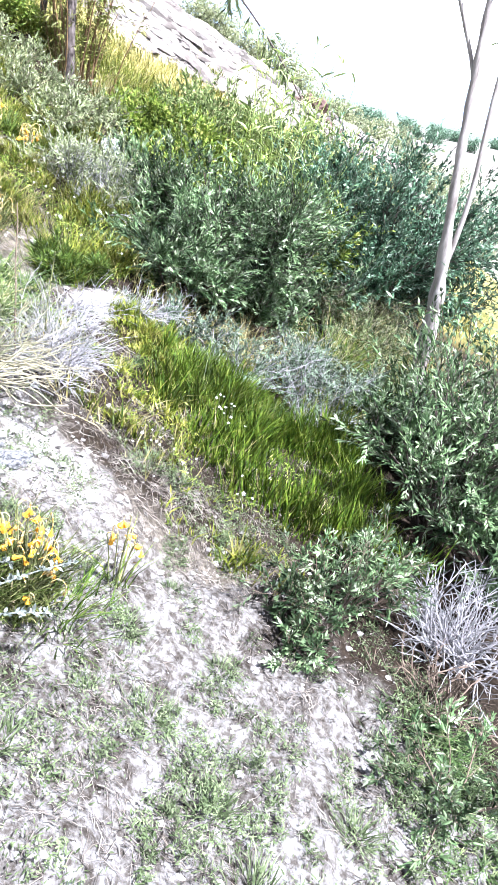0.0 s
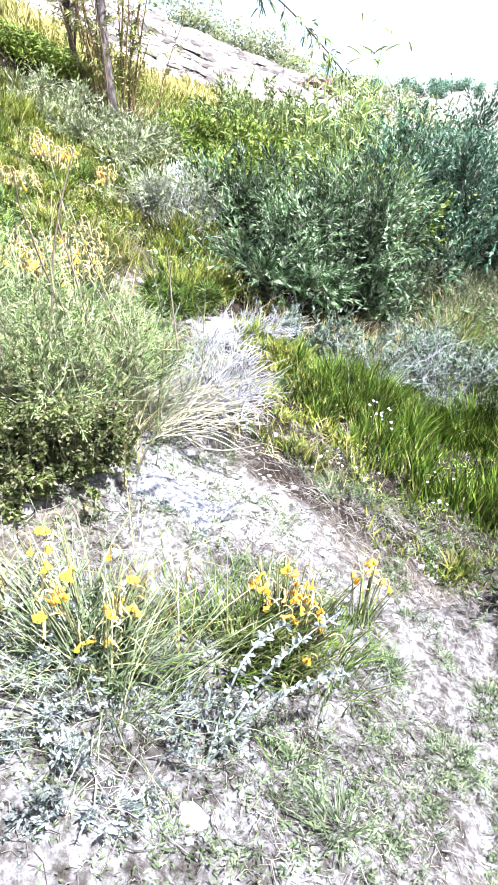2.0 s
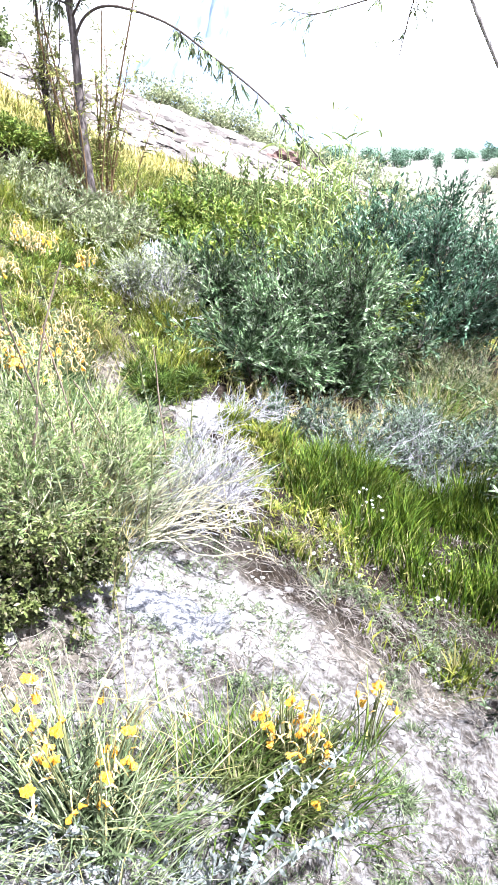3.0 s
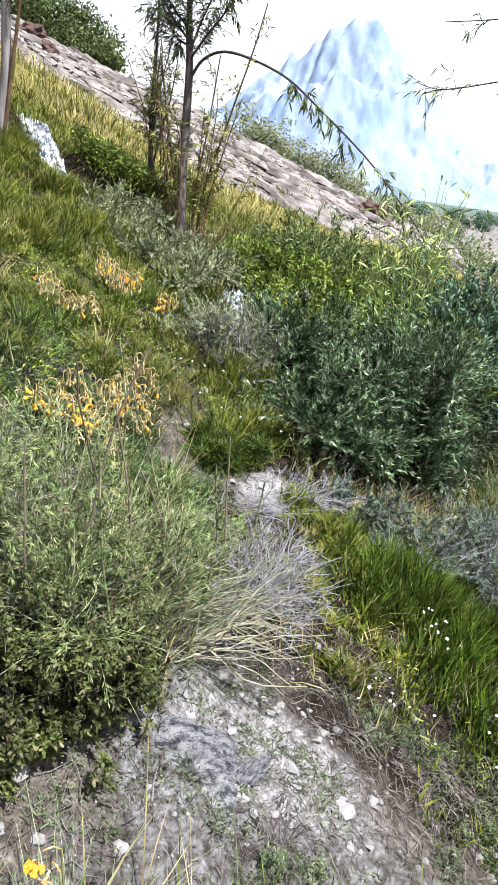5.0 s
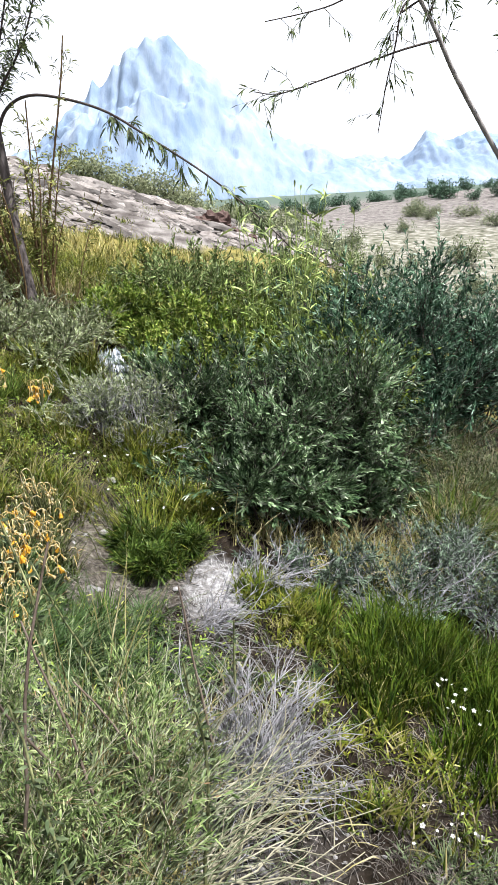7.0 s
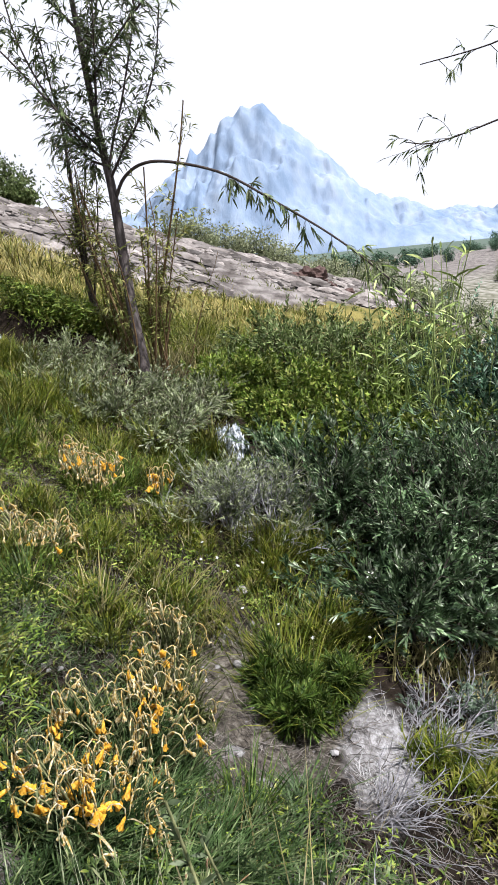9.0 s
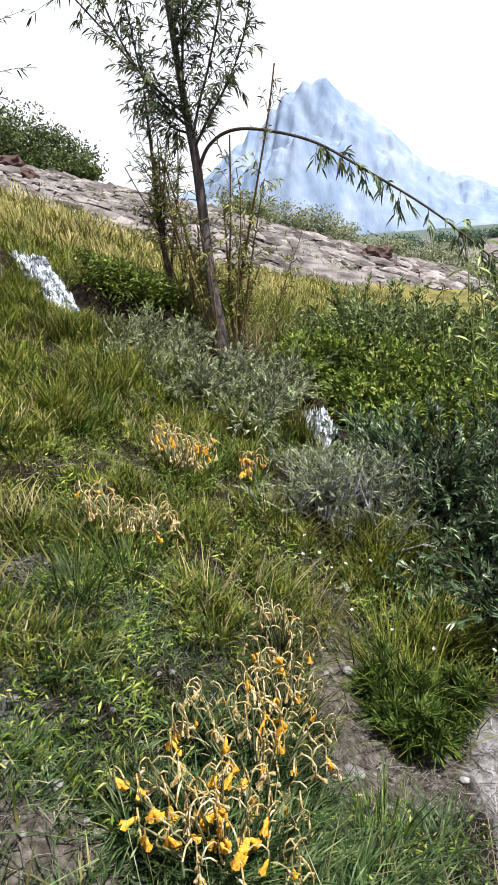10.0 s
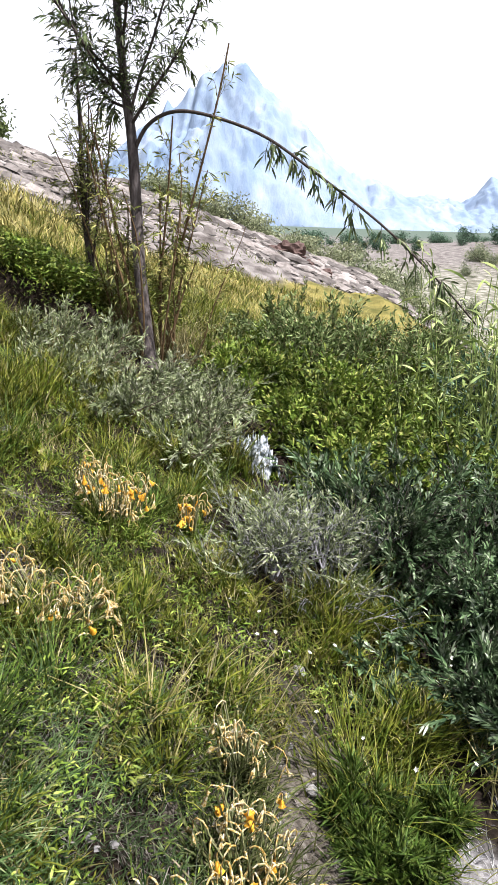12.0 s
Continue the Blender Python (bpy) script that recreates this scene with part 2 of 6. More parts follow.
def rangemap(sock, a, b, c=0.0, d=1.0):
    m = gn.new("ShaderNodeMapRange")
    m.interpolation_type = "SMOOTHSTEP"
    for i, v in ((1, a), (2, b), (3, c), (4, d)):
        m.inputs[i].default_value = v
    gl.new(sock, m.inputs[0])
    return m.outputs[0]


def gmath(op, a, b):
    m = gn.new("ShaderNodeMath")
    m.operation = op
    for i, v in enumerate((a, b)):
        if isinstance(v, bpy.types.NodeSocket):
            gl.new(v, m.inputs[i])
        else:
            m.inputs[i].default_value = v
    return m.outputs[0]


fine = noise_tex(gn, gl, 38.0, 8.0, 0.7)
mid = noise_tex(gn, gl, 3.2, 5.0, 0.6)
big = noise_tex(gn, gl, 0.16, 5.0, 0.6)
chalk = ramp(gn, [(0.32, (0.035, 0.03, 0.025)), (0.43, (0.08, 0.073, 0.065)), (0.52, (0.153, 0.148, 0.143)), (0.64, (0.26, 0.256, 0.254))])
gl.new(fine.outputs[0], chalk.inputs[0])
humus = ramp(gn, [(0.3, (0.007, 0.006, 0.004)), (0.55, (0.02, 0.015, 0.011)), (0.75, (0.058, 0.046, 0.034))])
gl.new(fine.outputs[0], humus.inputs[0])
wob = gmath("MULTIPLY", gmath("SUBTRACT", mid.outputs[0], 0.5), 1.3)
edge = gmath("ADD", gmath("ADD", sep.outputs[1], gmath("MULTIPLY", sep.outputs[0], 0.45)), wob)
crumb = ramp(gn, [(0.36, (0.3, 0.27, 0.24)), (0.5, (0.82, 0.8, 0.78)), (0.62, (1, 1, 1))])    # dark crumbs and stains in the chalk
spots = noise_tex(gn, gl, 9.0, 6.0, 0.7)
gl.new(spots.outputs[0], crumb.inputs[0])
chalky = mix_color(gn, gl, 1.0, chalk.outputs[0], crumb.outputs[0], "MULTIPLY")
near = mix_color(gn, gl, rangemap(edge, 1.35, 1.8), chalky, humus.outputs[0])
def oval(cx, cy, rx, ry, soft):
    """1 inside an uneven oval of the ground."""
    dx = gmath("DIVIDE", gmath("SUBTRACT", sep.outputs[0], cx), rx)
    dy = gmath("DIVIDE", gmath("SUBTRACT", sep.outputs[1], cy), ry)
    d = gmath("ADD", gmath("ADD", gmath("MULTIPLY", dx, dx), gmath("MULTIPLY", dy, dy)), gmath("MULTIPLY", gmath("SUBTRACT", mid.outputs[0], 0.5), 1.6))
    d = gmath("ADD", d, gmath("MULTIPLY", gmath("SUBTRACT", spots.outputs[0], 0.5), 2.6))
    return rangemap(d, 1.0 + soft, 1.0 - soft)


dirt = ramp(gn, [(0.32, (0.032, 0.027, 0.021)), (0.47, (0.078, 0.067, 0.052)), (0.6, (0.15, 0.132, 0.106)), (0.7, (0.25, 0.235, 0.2))])
gl.new(fine.outputs[0], dirt.inputs[0])
near = mix_color(gn, gl, oval(-1.12, 2.75, 0.3, 0.5, 0.35), near, dirt.outputs[0])
near = mix_color(gn, gl, oval(-1.62, 2.0, 0.2, 0.18, 0.4), near, dirt.outputs[0])
near = mix_color(gn, gl, oval(-1.0, 0.95, 0.3, 0.3, 0.5), near, dirt.outputs[0])
near = mix_color(gn, gl, oval(0.02, 1.62, 0.42, 0.26, 0.7), near, dirt.outputs[0])
near = mix_color(gn, gl, oval(0.0, 1.72, 0.44, 0.22, 0.7), near, humus.outputs[0])
pale = ramp(gn, [(0.32, (0.12, 0.11, 0.1)), (0.46, (0.21, 0.2, 0.19)), (0.6, (0.36, 0.35, 0.34))])
gl.new(fine.outputs[0], pale.inputs[0])
near = mix_color(gn, gl, oval(-0.71, 2.76, 0.1, 0.24, 0.9), near, pale.outputs[0])
near = mix_color(gn, gl, oval(-0.36, 1.4, 0.26, 0.14, 0.85), near, pale.outputs[0])
shale = ramp(gn, [(0.32, (0.054, 0.046, 0.04)), (0.48, (0.13, 0.115, 0.104)), (0.62, (0.214, 0.197, 0.178))])
streak = gn.new("ShaderNodeTexNoise")
streak.inputs["Scale"].default_value, streak.inputs["Detail"].default_value = 1.0, 9.0
smap = gn.new("ShaderNodeMapping")
smap.inputs["Scale"].default_value = (0.9, 1.6, 5.0)
gl.new(pos.outputs["Position"], smap.inputs[0])
gl.new(smap.outputs[0], streak.inputs["Vector"])
gl.new(streak.outputs[0], shale.inputs[0])
dry = ramp(gn, [(0.35, (0.072, 0.072, 0.022)), (0.6, (0.187, 0.158, 0.05))])
gl.new(streak.outputs[0], dry.inputs[0])
bw = gmath("ADD", sep.outputs[1], gmath("MULTIPLY", gmath("SUBTRACT", big.outputs[0], 0.5), 3.0))
c1 = mix_color(gn, gl, rangemap(sep.outputs[1], 6.5, 8.0), near, dry.outputs[0])
lower = gmath("MULTIPLY", gmath("MAXIMUM", gmath("ADD", sep.outputs[0], 4.0), 0.0), 3.2)      # the shale reaches lower on the steep side
c2 = mix_color(gn, gl, rangemap(gmath("SUBTRACT", bw, lower), 10.8, 12.6), c1, shale.outputs[0])
meadow = ramp(gn, [(0.35, (0.075, 0.078, 0.05)), (0.5, (0.15, 0.143, 0.108)), (0.65, (0.26, 0.25, 0.21))])
gl.new(streak.outputs[0], meadow.inputs[0])
c3 = mix_color(gn, gl, rangemap(bw, 35.0, 39.0), c2, meadow.outputs[0])
c4 = mix_color(gn, gl, rangemap(sep.outputs[1], 90, 115), c3, shale.outputs[0])
c5 = mix_color(gn, gl, rangemap(sep.outputs[1], 260, 500), c4, (0.085, 0.108, 0.085))
gl.new(c5, gp.inputs["Base Color"])
gp.inputs["Roughness"].default_value = 0.95
gp.inputs["Specular IOR Level"].default_value = 0.03
gb = gn.new("ShaderNodeBump")
gb.inputs["Strength"].default_value, gb.inputs["Distance"].default_value = 0.9, 0.02
gl.new(fine.outputs[0], gb.inputs["Height"])
gl.new(gb.outputs[0], gp.inputs["Normal"])

# foaming water
M_water, fn, fl, fp = nodes_of("foaming_water")
ft = noise_tex(fn, fl, 26.0, 6.0, 0.7)
fmap = fn.new("ShaderNodeMapping")
fmap.vector_type = "TEXTURE"
fmap.inputs["Rotation"].default_value, fmap.inputs["Scale"].default_value = (0, 0, radians(-48.6)), (5, 1, 1)
fl.new(ft.inputs["Vector"].links[0].from_socket, fmap.inputs[0])
fl.new(fmap.outputs[0], ft.inputs["Vector"])
fr = ramp(fn, [(0.41, (0.04, 0.05, 0.05)), (0.5, (0.26, 0.29, 0.31)), (0.6, (0.72, 0.74, 0.76))])
fl.new(ft.outputs[0], fr.inputs[0])
fl.new(fr.outputs[0], fp.inputs["Base Color"])
fp.inputs["Roughness"].default_value = 0.25
fb = fn.new("ShaderNodeBump")
fb.inputs["Strength"].default_value, fb.inputs["Distance"].default_value = 0.6, 0.01
fl.new(ft.outputs[0], fb.inputs["Height"])
fl.new(fb.outputs[0], fp.inputs["Normal"])

# ---- geometry helpers ----


class Geo:
    """Collects vertices and faces of one mesh."""

    def __init__(self):
        self.v, self.f3, self.f4, self.n = [], [], [], 0

    def add(self, v, f3=None, f4=None):
        v = np.asarray(v, float).reshape(-1, 3)
        if f3 is not None and len(f3):
            self.f3.append(np.asarray(f3, int) + self.n)
        if f4 is not None and len(f4):
            self.f4.append(np.asarray(f4, int) + self.n)
        self.v.append(v)
        self.n += len(v)

    def mesh(self, name, mat, origin=(0, 0, 0), smooth=True):
        v = np.concatenate(self.v) - np.asarray(origin, float)
        t = np.concatenate(self.f3) if self.f3 else np.zeros((0, 3), int)
        q = np.concatenate(self.f4) if self.f4 else np.zeros((0, 4), int)
        me = bpy.data.meshes.new(name)
        me.vertices.add(len(v))
        me.vertices.foreach_set("co", v.astype(np.float32).ravel())
        me.loops.add(t.size + q.size)
        me.loops.foreach_set("vertex_index", np.concatenate([t.ravel(), q.ravel()]).astype(np.int32))
        me.polygons.add(len(t) + len(q))
        me.polygons.foreach_set("loop_start", np.concatenate([np.arange(len(t)) * 3, t.size + np.arange(len(q)) * 4]).astype(np.int32))
        me.update(calc_edges=True)
        me.polygons.foreach_set("use_smooth", np.full(len(me.polygons), smooth))
        me.materials.append(mat)
        return me


def part(name, me, parent, label=""):
    ob = new(name, me)
    ob.parent = parent
    return tagged(ob, label) if label else ob


def thing(name, base, label, category, group=""):
    e = new(name)
    e.empty_display_size = 0.05
    e.location = base
    return tagged(e, label, category, group)


def stuff(name, geo, mat, label, category, smooth=True):
    return tagged(new(name, geo.mesh(name, mat, smooth=smooth)), label, category, kind="stuff")


def lattice(ix, iy, seed):
    h = (ix * 374761393 + iy * 668265263 + seed * 1442695041) & 0x7FFFFFFF
    h = ((h ^ (h >> 13)) * 1274126177) & 0x7FFFFFFF
    return ((h ^ (h >> 16)) & 0xFFFF) / 65535.0


def vnoise(x, y, seed=0):
    x, y = np.asarray(x, float), np.asarray(y, float)
    ix, iy = np.floor(x).astype(np.int64), np.floor(y).astype(np.int64)
    fx, fy = x - ix, y - iy
    fx, fy = fx * fx * (3 - 2 * fx), fy * fy * (3 - 2 * fy)
    a, b = lattice(ix, iy, seed), lattice(ix + 1, iy, seed)
    c, d = lattice(ix, iy + 1, seed), lattice(ix + 1, iy + 1, seed)
    return (a * (1 - fx) + b * fx) * (1 - fy) + (c * (1 - fx) + d * fx) * fy - 0.5


def fbm(x, y, octaves=4, seed=0, gain=0.5):
    return sum(gain**k * vnoise(x * 2**k + 13.7 * k, y * 2**k - 7.1 * k, seed + k) for k in range(octaves))


def sstep(a, b, t):
    t = np.clip((t - a) / (b - a), 0, 1)
    return t * t * (3 - 2 * t)


def bump2(x, y, cx, cy, rx, ry):
    return np.exp(-(((x - cx) / rx) ** 2 + ((y - cy) / ry) ** 2))


CREST = 34.0


def height(x, y):
    """The hillside: rises to -x, a crest at CREST, a valley and far plain behind."""
    x, y = np.asarray(x, float), np.asarray(y, float)
    xs = np.where(x < -20, -20 + (x + 20) * 0.6, np.where(x > 0.25, 0.25 + (x - 0.25) * 0.6, x))
    slope = 0.17 - 0.43 * xs - 0.03 * y
    slope += 0.09 * bump2(x, y, 0.1, 0.1, 0.8, 0.5) - 0.15 * bump2(x, y, -1.0, 2.9, 0.4, 0.6) + 0.02 * bump2(x, y, -0.72, 2.8, 0.16, 0.28)
    slope += (0.2 * sstep(5.86, 5.98, y + 0.06 * vnoise(x * 5, y * 0 + 2, 15)) * (1 - sstep(6.1, 8.2, y)) - 0.08 * bump2(x, y, -2.95, 5.65, 0.4, 0.22)) * sstep(-3.5, -3.3, x) * (1 - sstep(-2.7, -2.45, x))    # a small cut bank
    crest = 0.18 - 0.31 * np.where(x > 1.6, 1.6 + (x - 1.6) * 2.2, np.where(x < -20, -20 + (x + 20) * 0.6, x))
    hill = slope + (crest - slope) * sstep(7, CREST, y)
    down = np.clip(y - CREST, 0, None)
    fall = -0.003 * down**2 * (down < 20) - (1.2 + 0.08 * (down - 20)) * (down >= 20)
    plain = -3.4 + 4.4 * bump2(x, y, 75, 165, 60, 38) + 1.2 * fbm(x / 60, y / 60, 3, 5)
    z = np.where(y > CREST, np.maximum(hill + fall, -40), hill)
    k = sstep(50, 105, y)
    z = z * (1 - k) + plain * k
    r = np.hypot(x, y)
    k = sstep(60, 200, np.abs(x))
    z = z * (1 - k) + np.where(x < 0, 14.0, -3.4) * k
    z = np.where(r > 400, z * 0 - 3.4 + (z + 3.4) * np.exp(-(r - 400) / 200), z)
    z += fbm(x * 1.1, y * 1.1, 3, 11) * 0.10 * sstep(0.5, 3, y) * (1 - sstep(60, 100, y))
    close = (1 - sstep(8, 14, y)) * (1 - sstep(4, 7, np.abs(x + 1)))
    z += close * (fbm(x * 6, y * 6, 4, 21) * 0.045 + fbm(x * 30, y * 30, 2, 31) * 0.016 + fbm(x * 13, y * 13, 3, 51) * 0.028)
    z += sstep(10, 17, y) * (1 - sstep(42, 55, y)) * fbm(x * 1.2, y * 1.2, 5, 41) * 0.32
    return z


def spaced(lo, hi, step, far_lo, far_hi, grow=1.18):
    mid_part = list(np.arange(lo, hi + 1e-6, step))
    d, a, left = step, lo, []
    while a > far_lo:
        d *= grow
        a -= d
        left.append(a)
    d, a, right = step, hi, []
    while a < far_hi:
        d *= 1.05 if a < 55 else grow
        a += d
        right.append(a)
    return np.array(left[::-1] + mid_part + right)


def quad_grid(nx, ny):
    i, j = np.meshgrid(np.arange(nx - 1), np.arange(ny - 1), indexing="ij")
    a = (i * ny + j).ravel()
    return np.stack([a, a + ny, a + ny + 1, a + 1], 1)


# ---- ground: one sheet to the horizon ----
gx, gy = spaced(-4.6, 2.4, 0.025, -4500, 4500), spaced(-0.6, 7.5, 0.025, -4500, 4700)
X, Y = np.meshgrid(gx, gy, indexing="ij")
g = Geo()
g.add(np.stack([X, Y, height(X, Y)], -1), f4=quad_grid(len(gx), len(gy)))
tagged(new("ground", g.mesh("ground", M_ground)), "pale chalky hillside soil with brown litter and shale", "ground", kind="structure")

# ---- far mountain ----


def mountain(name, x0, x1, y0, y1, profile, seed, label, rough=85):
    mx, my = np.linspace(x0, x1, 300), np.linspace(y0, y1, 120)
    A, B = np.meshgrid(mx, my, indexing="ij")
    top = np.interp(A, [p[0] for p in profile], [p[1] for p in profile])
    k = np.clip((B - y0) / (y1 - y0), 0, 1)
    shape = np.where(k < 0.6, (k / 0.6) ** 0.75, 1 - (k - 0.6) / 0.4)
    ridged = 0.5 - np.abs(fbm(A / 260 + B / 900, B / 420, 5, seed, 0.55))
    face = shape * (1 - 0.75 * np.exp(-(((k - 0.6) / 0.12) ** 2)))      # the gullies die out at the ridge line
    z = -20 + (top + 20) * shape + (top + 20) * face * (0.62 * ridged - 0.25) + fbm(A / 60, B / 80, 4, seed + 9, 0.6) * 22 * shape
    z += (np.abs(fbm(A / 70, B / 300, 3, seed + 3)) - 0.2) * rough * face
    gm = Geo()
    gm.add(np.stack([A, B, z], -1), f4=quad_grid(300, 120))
    return tagged(new(name, gm.mesh(name, M_mount_haze)), label, "mountain", kind="structure")


mountain("backdrop", -1700, 900, 2500, 3500, [(-1700, 120), (-1150, 190), (-900, 262), (-770, 345), (-660, 455), (-622, 520), (-600, 486), (-560, 500), (-528, 545), (-505, 530), (-470, 585), (-430, 600), (-385, 634), (-337, 638), (-285, 618), (-210, 548), (-170, 528), (-120, 478), (-60, 430), (-22, 410), (66, 300), (140, 262), (186, 226), (230, 206), (255, 204), (290, 190), (332, 168), (430, 130), (580, 20), (900, 0)], 3, "jagged rocky mountain peak with pale blue haze painted into its colour")
mountain("backdrop", 300, 2600, 3300, 4300, [(300, 100), (517, 182), (672, 188), (828, 144), (966, 273), (1106, 228), (1228, 273), (1384, 230), (1700, 330), (2100, 260), (2600, 60)], 17, "distant mountain range with blue haze painted into its colour", 50)

# ---- plant builders ----


def unit(v):
    return v / np.maximum(np.linalg.norm(v, axis=-1, keepdims=True), 1e-9)


def tube(geo, pts, radii, sides=5):
    """A tapered round stem along points."""
    pts, radii = np.asarray(pts, float), np.asarray(radii, float)
    t = unit(np.gradient(pts, axis=0))
    ref = np.where(np.abs(t[:, 2:3]) > 0.9, np.array([[1.0, 0, 0]]), np.array([[0, 0, 1.0]]))
    a = unit(np.cross(t, ref))
    b = np.cross(t, a)
    ang = np.arange(sides) * 2 * np.pi / sides
    ring = a[:, None] * np.cos(ang)[None, :, None] + b[:, None] * np.sin(ang)[None, :, None]
    v = pts[:, None] + ring * radii[:, None, None]
    n = len(pts)
    i, j = np.meshgrid(np.arange(n - 1), np.arange(sides), indexing="ij")
    p, q = (i * sides + j).ravel(), (i * sides + (j + 1) % sides).ravel()
    geo.add(v, f4=np.stack([p, q, q + sides, p + sides], 1))


def leaves(geo, p, d, length, width, droop=0.15, flat=0.0):
    """Narrow pointed leaves at p along d."""
    n = len(p)
    if not n:
        return
    d = unit(d)
    side = unit(np.cross(d, rng.normal(size=(n, 3)) + np.array([0, 0, 1.2 + flat])))
    length, width = np.broadcast_to(length, n)[:, None], np.broadcast_to(width, n)[:, None]
    low = np.array([0, 0, 1.0])

    def at(t):
        return p + d * length * t - low * length * droop * t * t

    v = np.stack([at(0), at(0.35) + side * width / 2, at(0.35) - side * width / 2, at(0.7) + side * width * 0.4, at(0.7) - side * width * 0.4, at(1.0)], 1)
    b = np.arange(n)[:, None] * 6
    geo.add(v, f3=np.concatenate([b + [[0, 1, 2]], b + [[3, 5, 4]]]), f4=b + [[1, 3, 4, 2]])


BARE = [(-1.12, 2.72, 0.16, 0.3), (-1.97, 2.72, 0.1, 0.13), (-1.66, 2.02, 0.14, 0.12), (-0.77, 2.66, 0.12, 0.34), (-0.45, 1.4, 0.3, 0.2), (-0.85, 0.95, 0.3, 0.25)]


def clear_of(x, y):
    """Which points lie off the bare spots of soil."""
    k = np.ones(len(x), bool)
    for cx, cy, rx, ry in BARE:
        d = ((x - cx) / rx) ** 2 + ((y - cy) / ry) ** 2 + 0.9 * vnoise(x * 9, y * 9, 91)
        k &= (d > 1) | (rng.uniform(0, 1, len(x)) < 0.06)
    return k


def turf(geo, x, y, h, w, lean=0.25, curve=0.35):
    lump = vnoise(x * 4.5, y * 4.5, 93) + 0.6 * vnoise(x * 13, y * 13, 94)
    k = clear_of(x, y) & (lump > -0.38)
    h = h * np.clip(0.85 + 2.2 * lump, 0.25, 2.3)
    k &= rng.uniform(0, 1, len(x)) < 0.72
    blades(geo, x[k], y[k], h[k], w[k] * 1.45, lean, curve)


def blades(geo, x, y, h, w, lean=0.25, curve=0.35, z=None, az=None, segs=3):
    """Grass blades standing on the ground."""
    n = len(x)
    if not n:
        return
    z = height(x, y) - 0.01 if z is None else z
    az = rng.uniform(0, 2 * np.pi, n) if az is None else az
    h, w = np.broadcast_to(h, n), np.broadcast_to(w, n)
    le, cu = lean * rng.uniform(0.2, 1.6, n), curve * rng.uniform(0.1, 1.7, n)
    out_d = np.stack([np.cos(az), np.sin(az)], 1)
    tw = az + np.pi / 2 + rng.normal(0, 0.5, n)
    sx = np.stack([np.cos(tw), np.sin(tw)], 1)
    rows = []
    for k in range(segs):
        t = k / segs
        off = h * (le * t + cu * t * t)
        c = np.stack([x + out_d[:, 0] * off, y + out_d[:, 1] * off, z + h * (t - 0.35 * cu * t * t)], 1)
        ww = (w * (1 - t) ** 0.6 / 2)[:, None]
        s3 = np.concatenate([sx, np.zeros((n, 1))], 1)
        rows += [c - s3 * ww, c + s3 * ww]
    off = h * (le + cu)
    rows.append(np.stack([x + out_d[:, 0] * off, y + out_d[:, 1] * off, z + h * (1 - 0.35 * cu)], 1))
    m = 2 * segs + 1
    b = np.arange(n)[:, None] * m
    f4 = np.concatenate([b + [[2 * k, 2 * k + 1, 2 * k + 3, 2 * k + 2]] for k in range(segs - 1)]) if segs > 1 else None
    geo.add(np.stack(rows, 1), f3=b + [[m - 3, m - 2, m - 1]], f4=f4)


def in_patch(n, cx, cy, rx, ry, clump=0, spread=0.06):
    """Points in an uneven ellipse, in clumps if asked."""
    k = clump or n
    a, r = rng.uniform(0, 2 * np.pi, k), np.sqrt(rng.uniform(0, 1, k))
    r = r * (0.8 + 0.5 * vnoise(np.cos(a) * 2 + cx * 3, np.sin(a) * 2 + cy * 3, 3))
    x, y = cx + rx * r * np.cos(a), cy + ry * r * np.sin(a)
    if clump:
        pick = rng.integers(0, k, n)
        x, y = x[pick] + rng.normal(0, spread, n), y[pick] + rng.normal(0, spread, n)
    return x, y


def curve_path(p0, d0, length, segs, bend=(0, 0, 0.0), wander=0.12):
    """A wandering stem from p0 along d0."""
    p, d, pts = np.array(p0, float), unit(np.array(d0, float)), []
    step = length / segs
    for _ in range(segs + 1):
        pts.append(p.copy())
        p = p + d * step
        d = unit(d + np.array(bend) / segs + rng.normal(0, wander, 3))
    return np.array(pts)


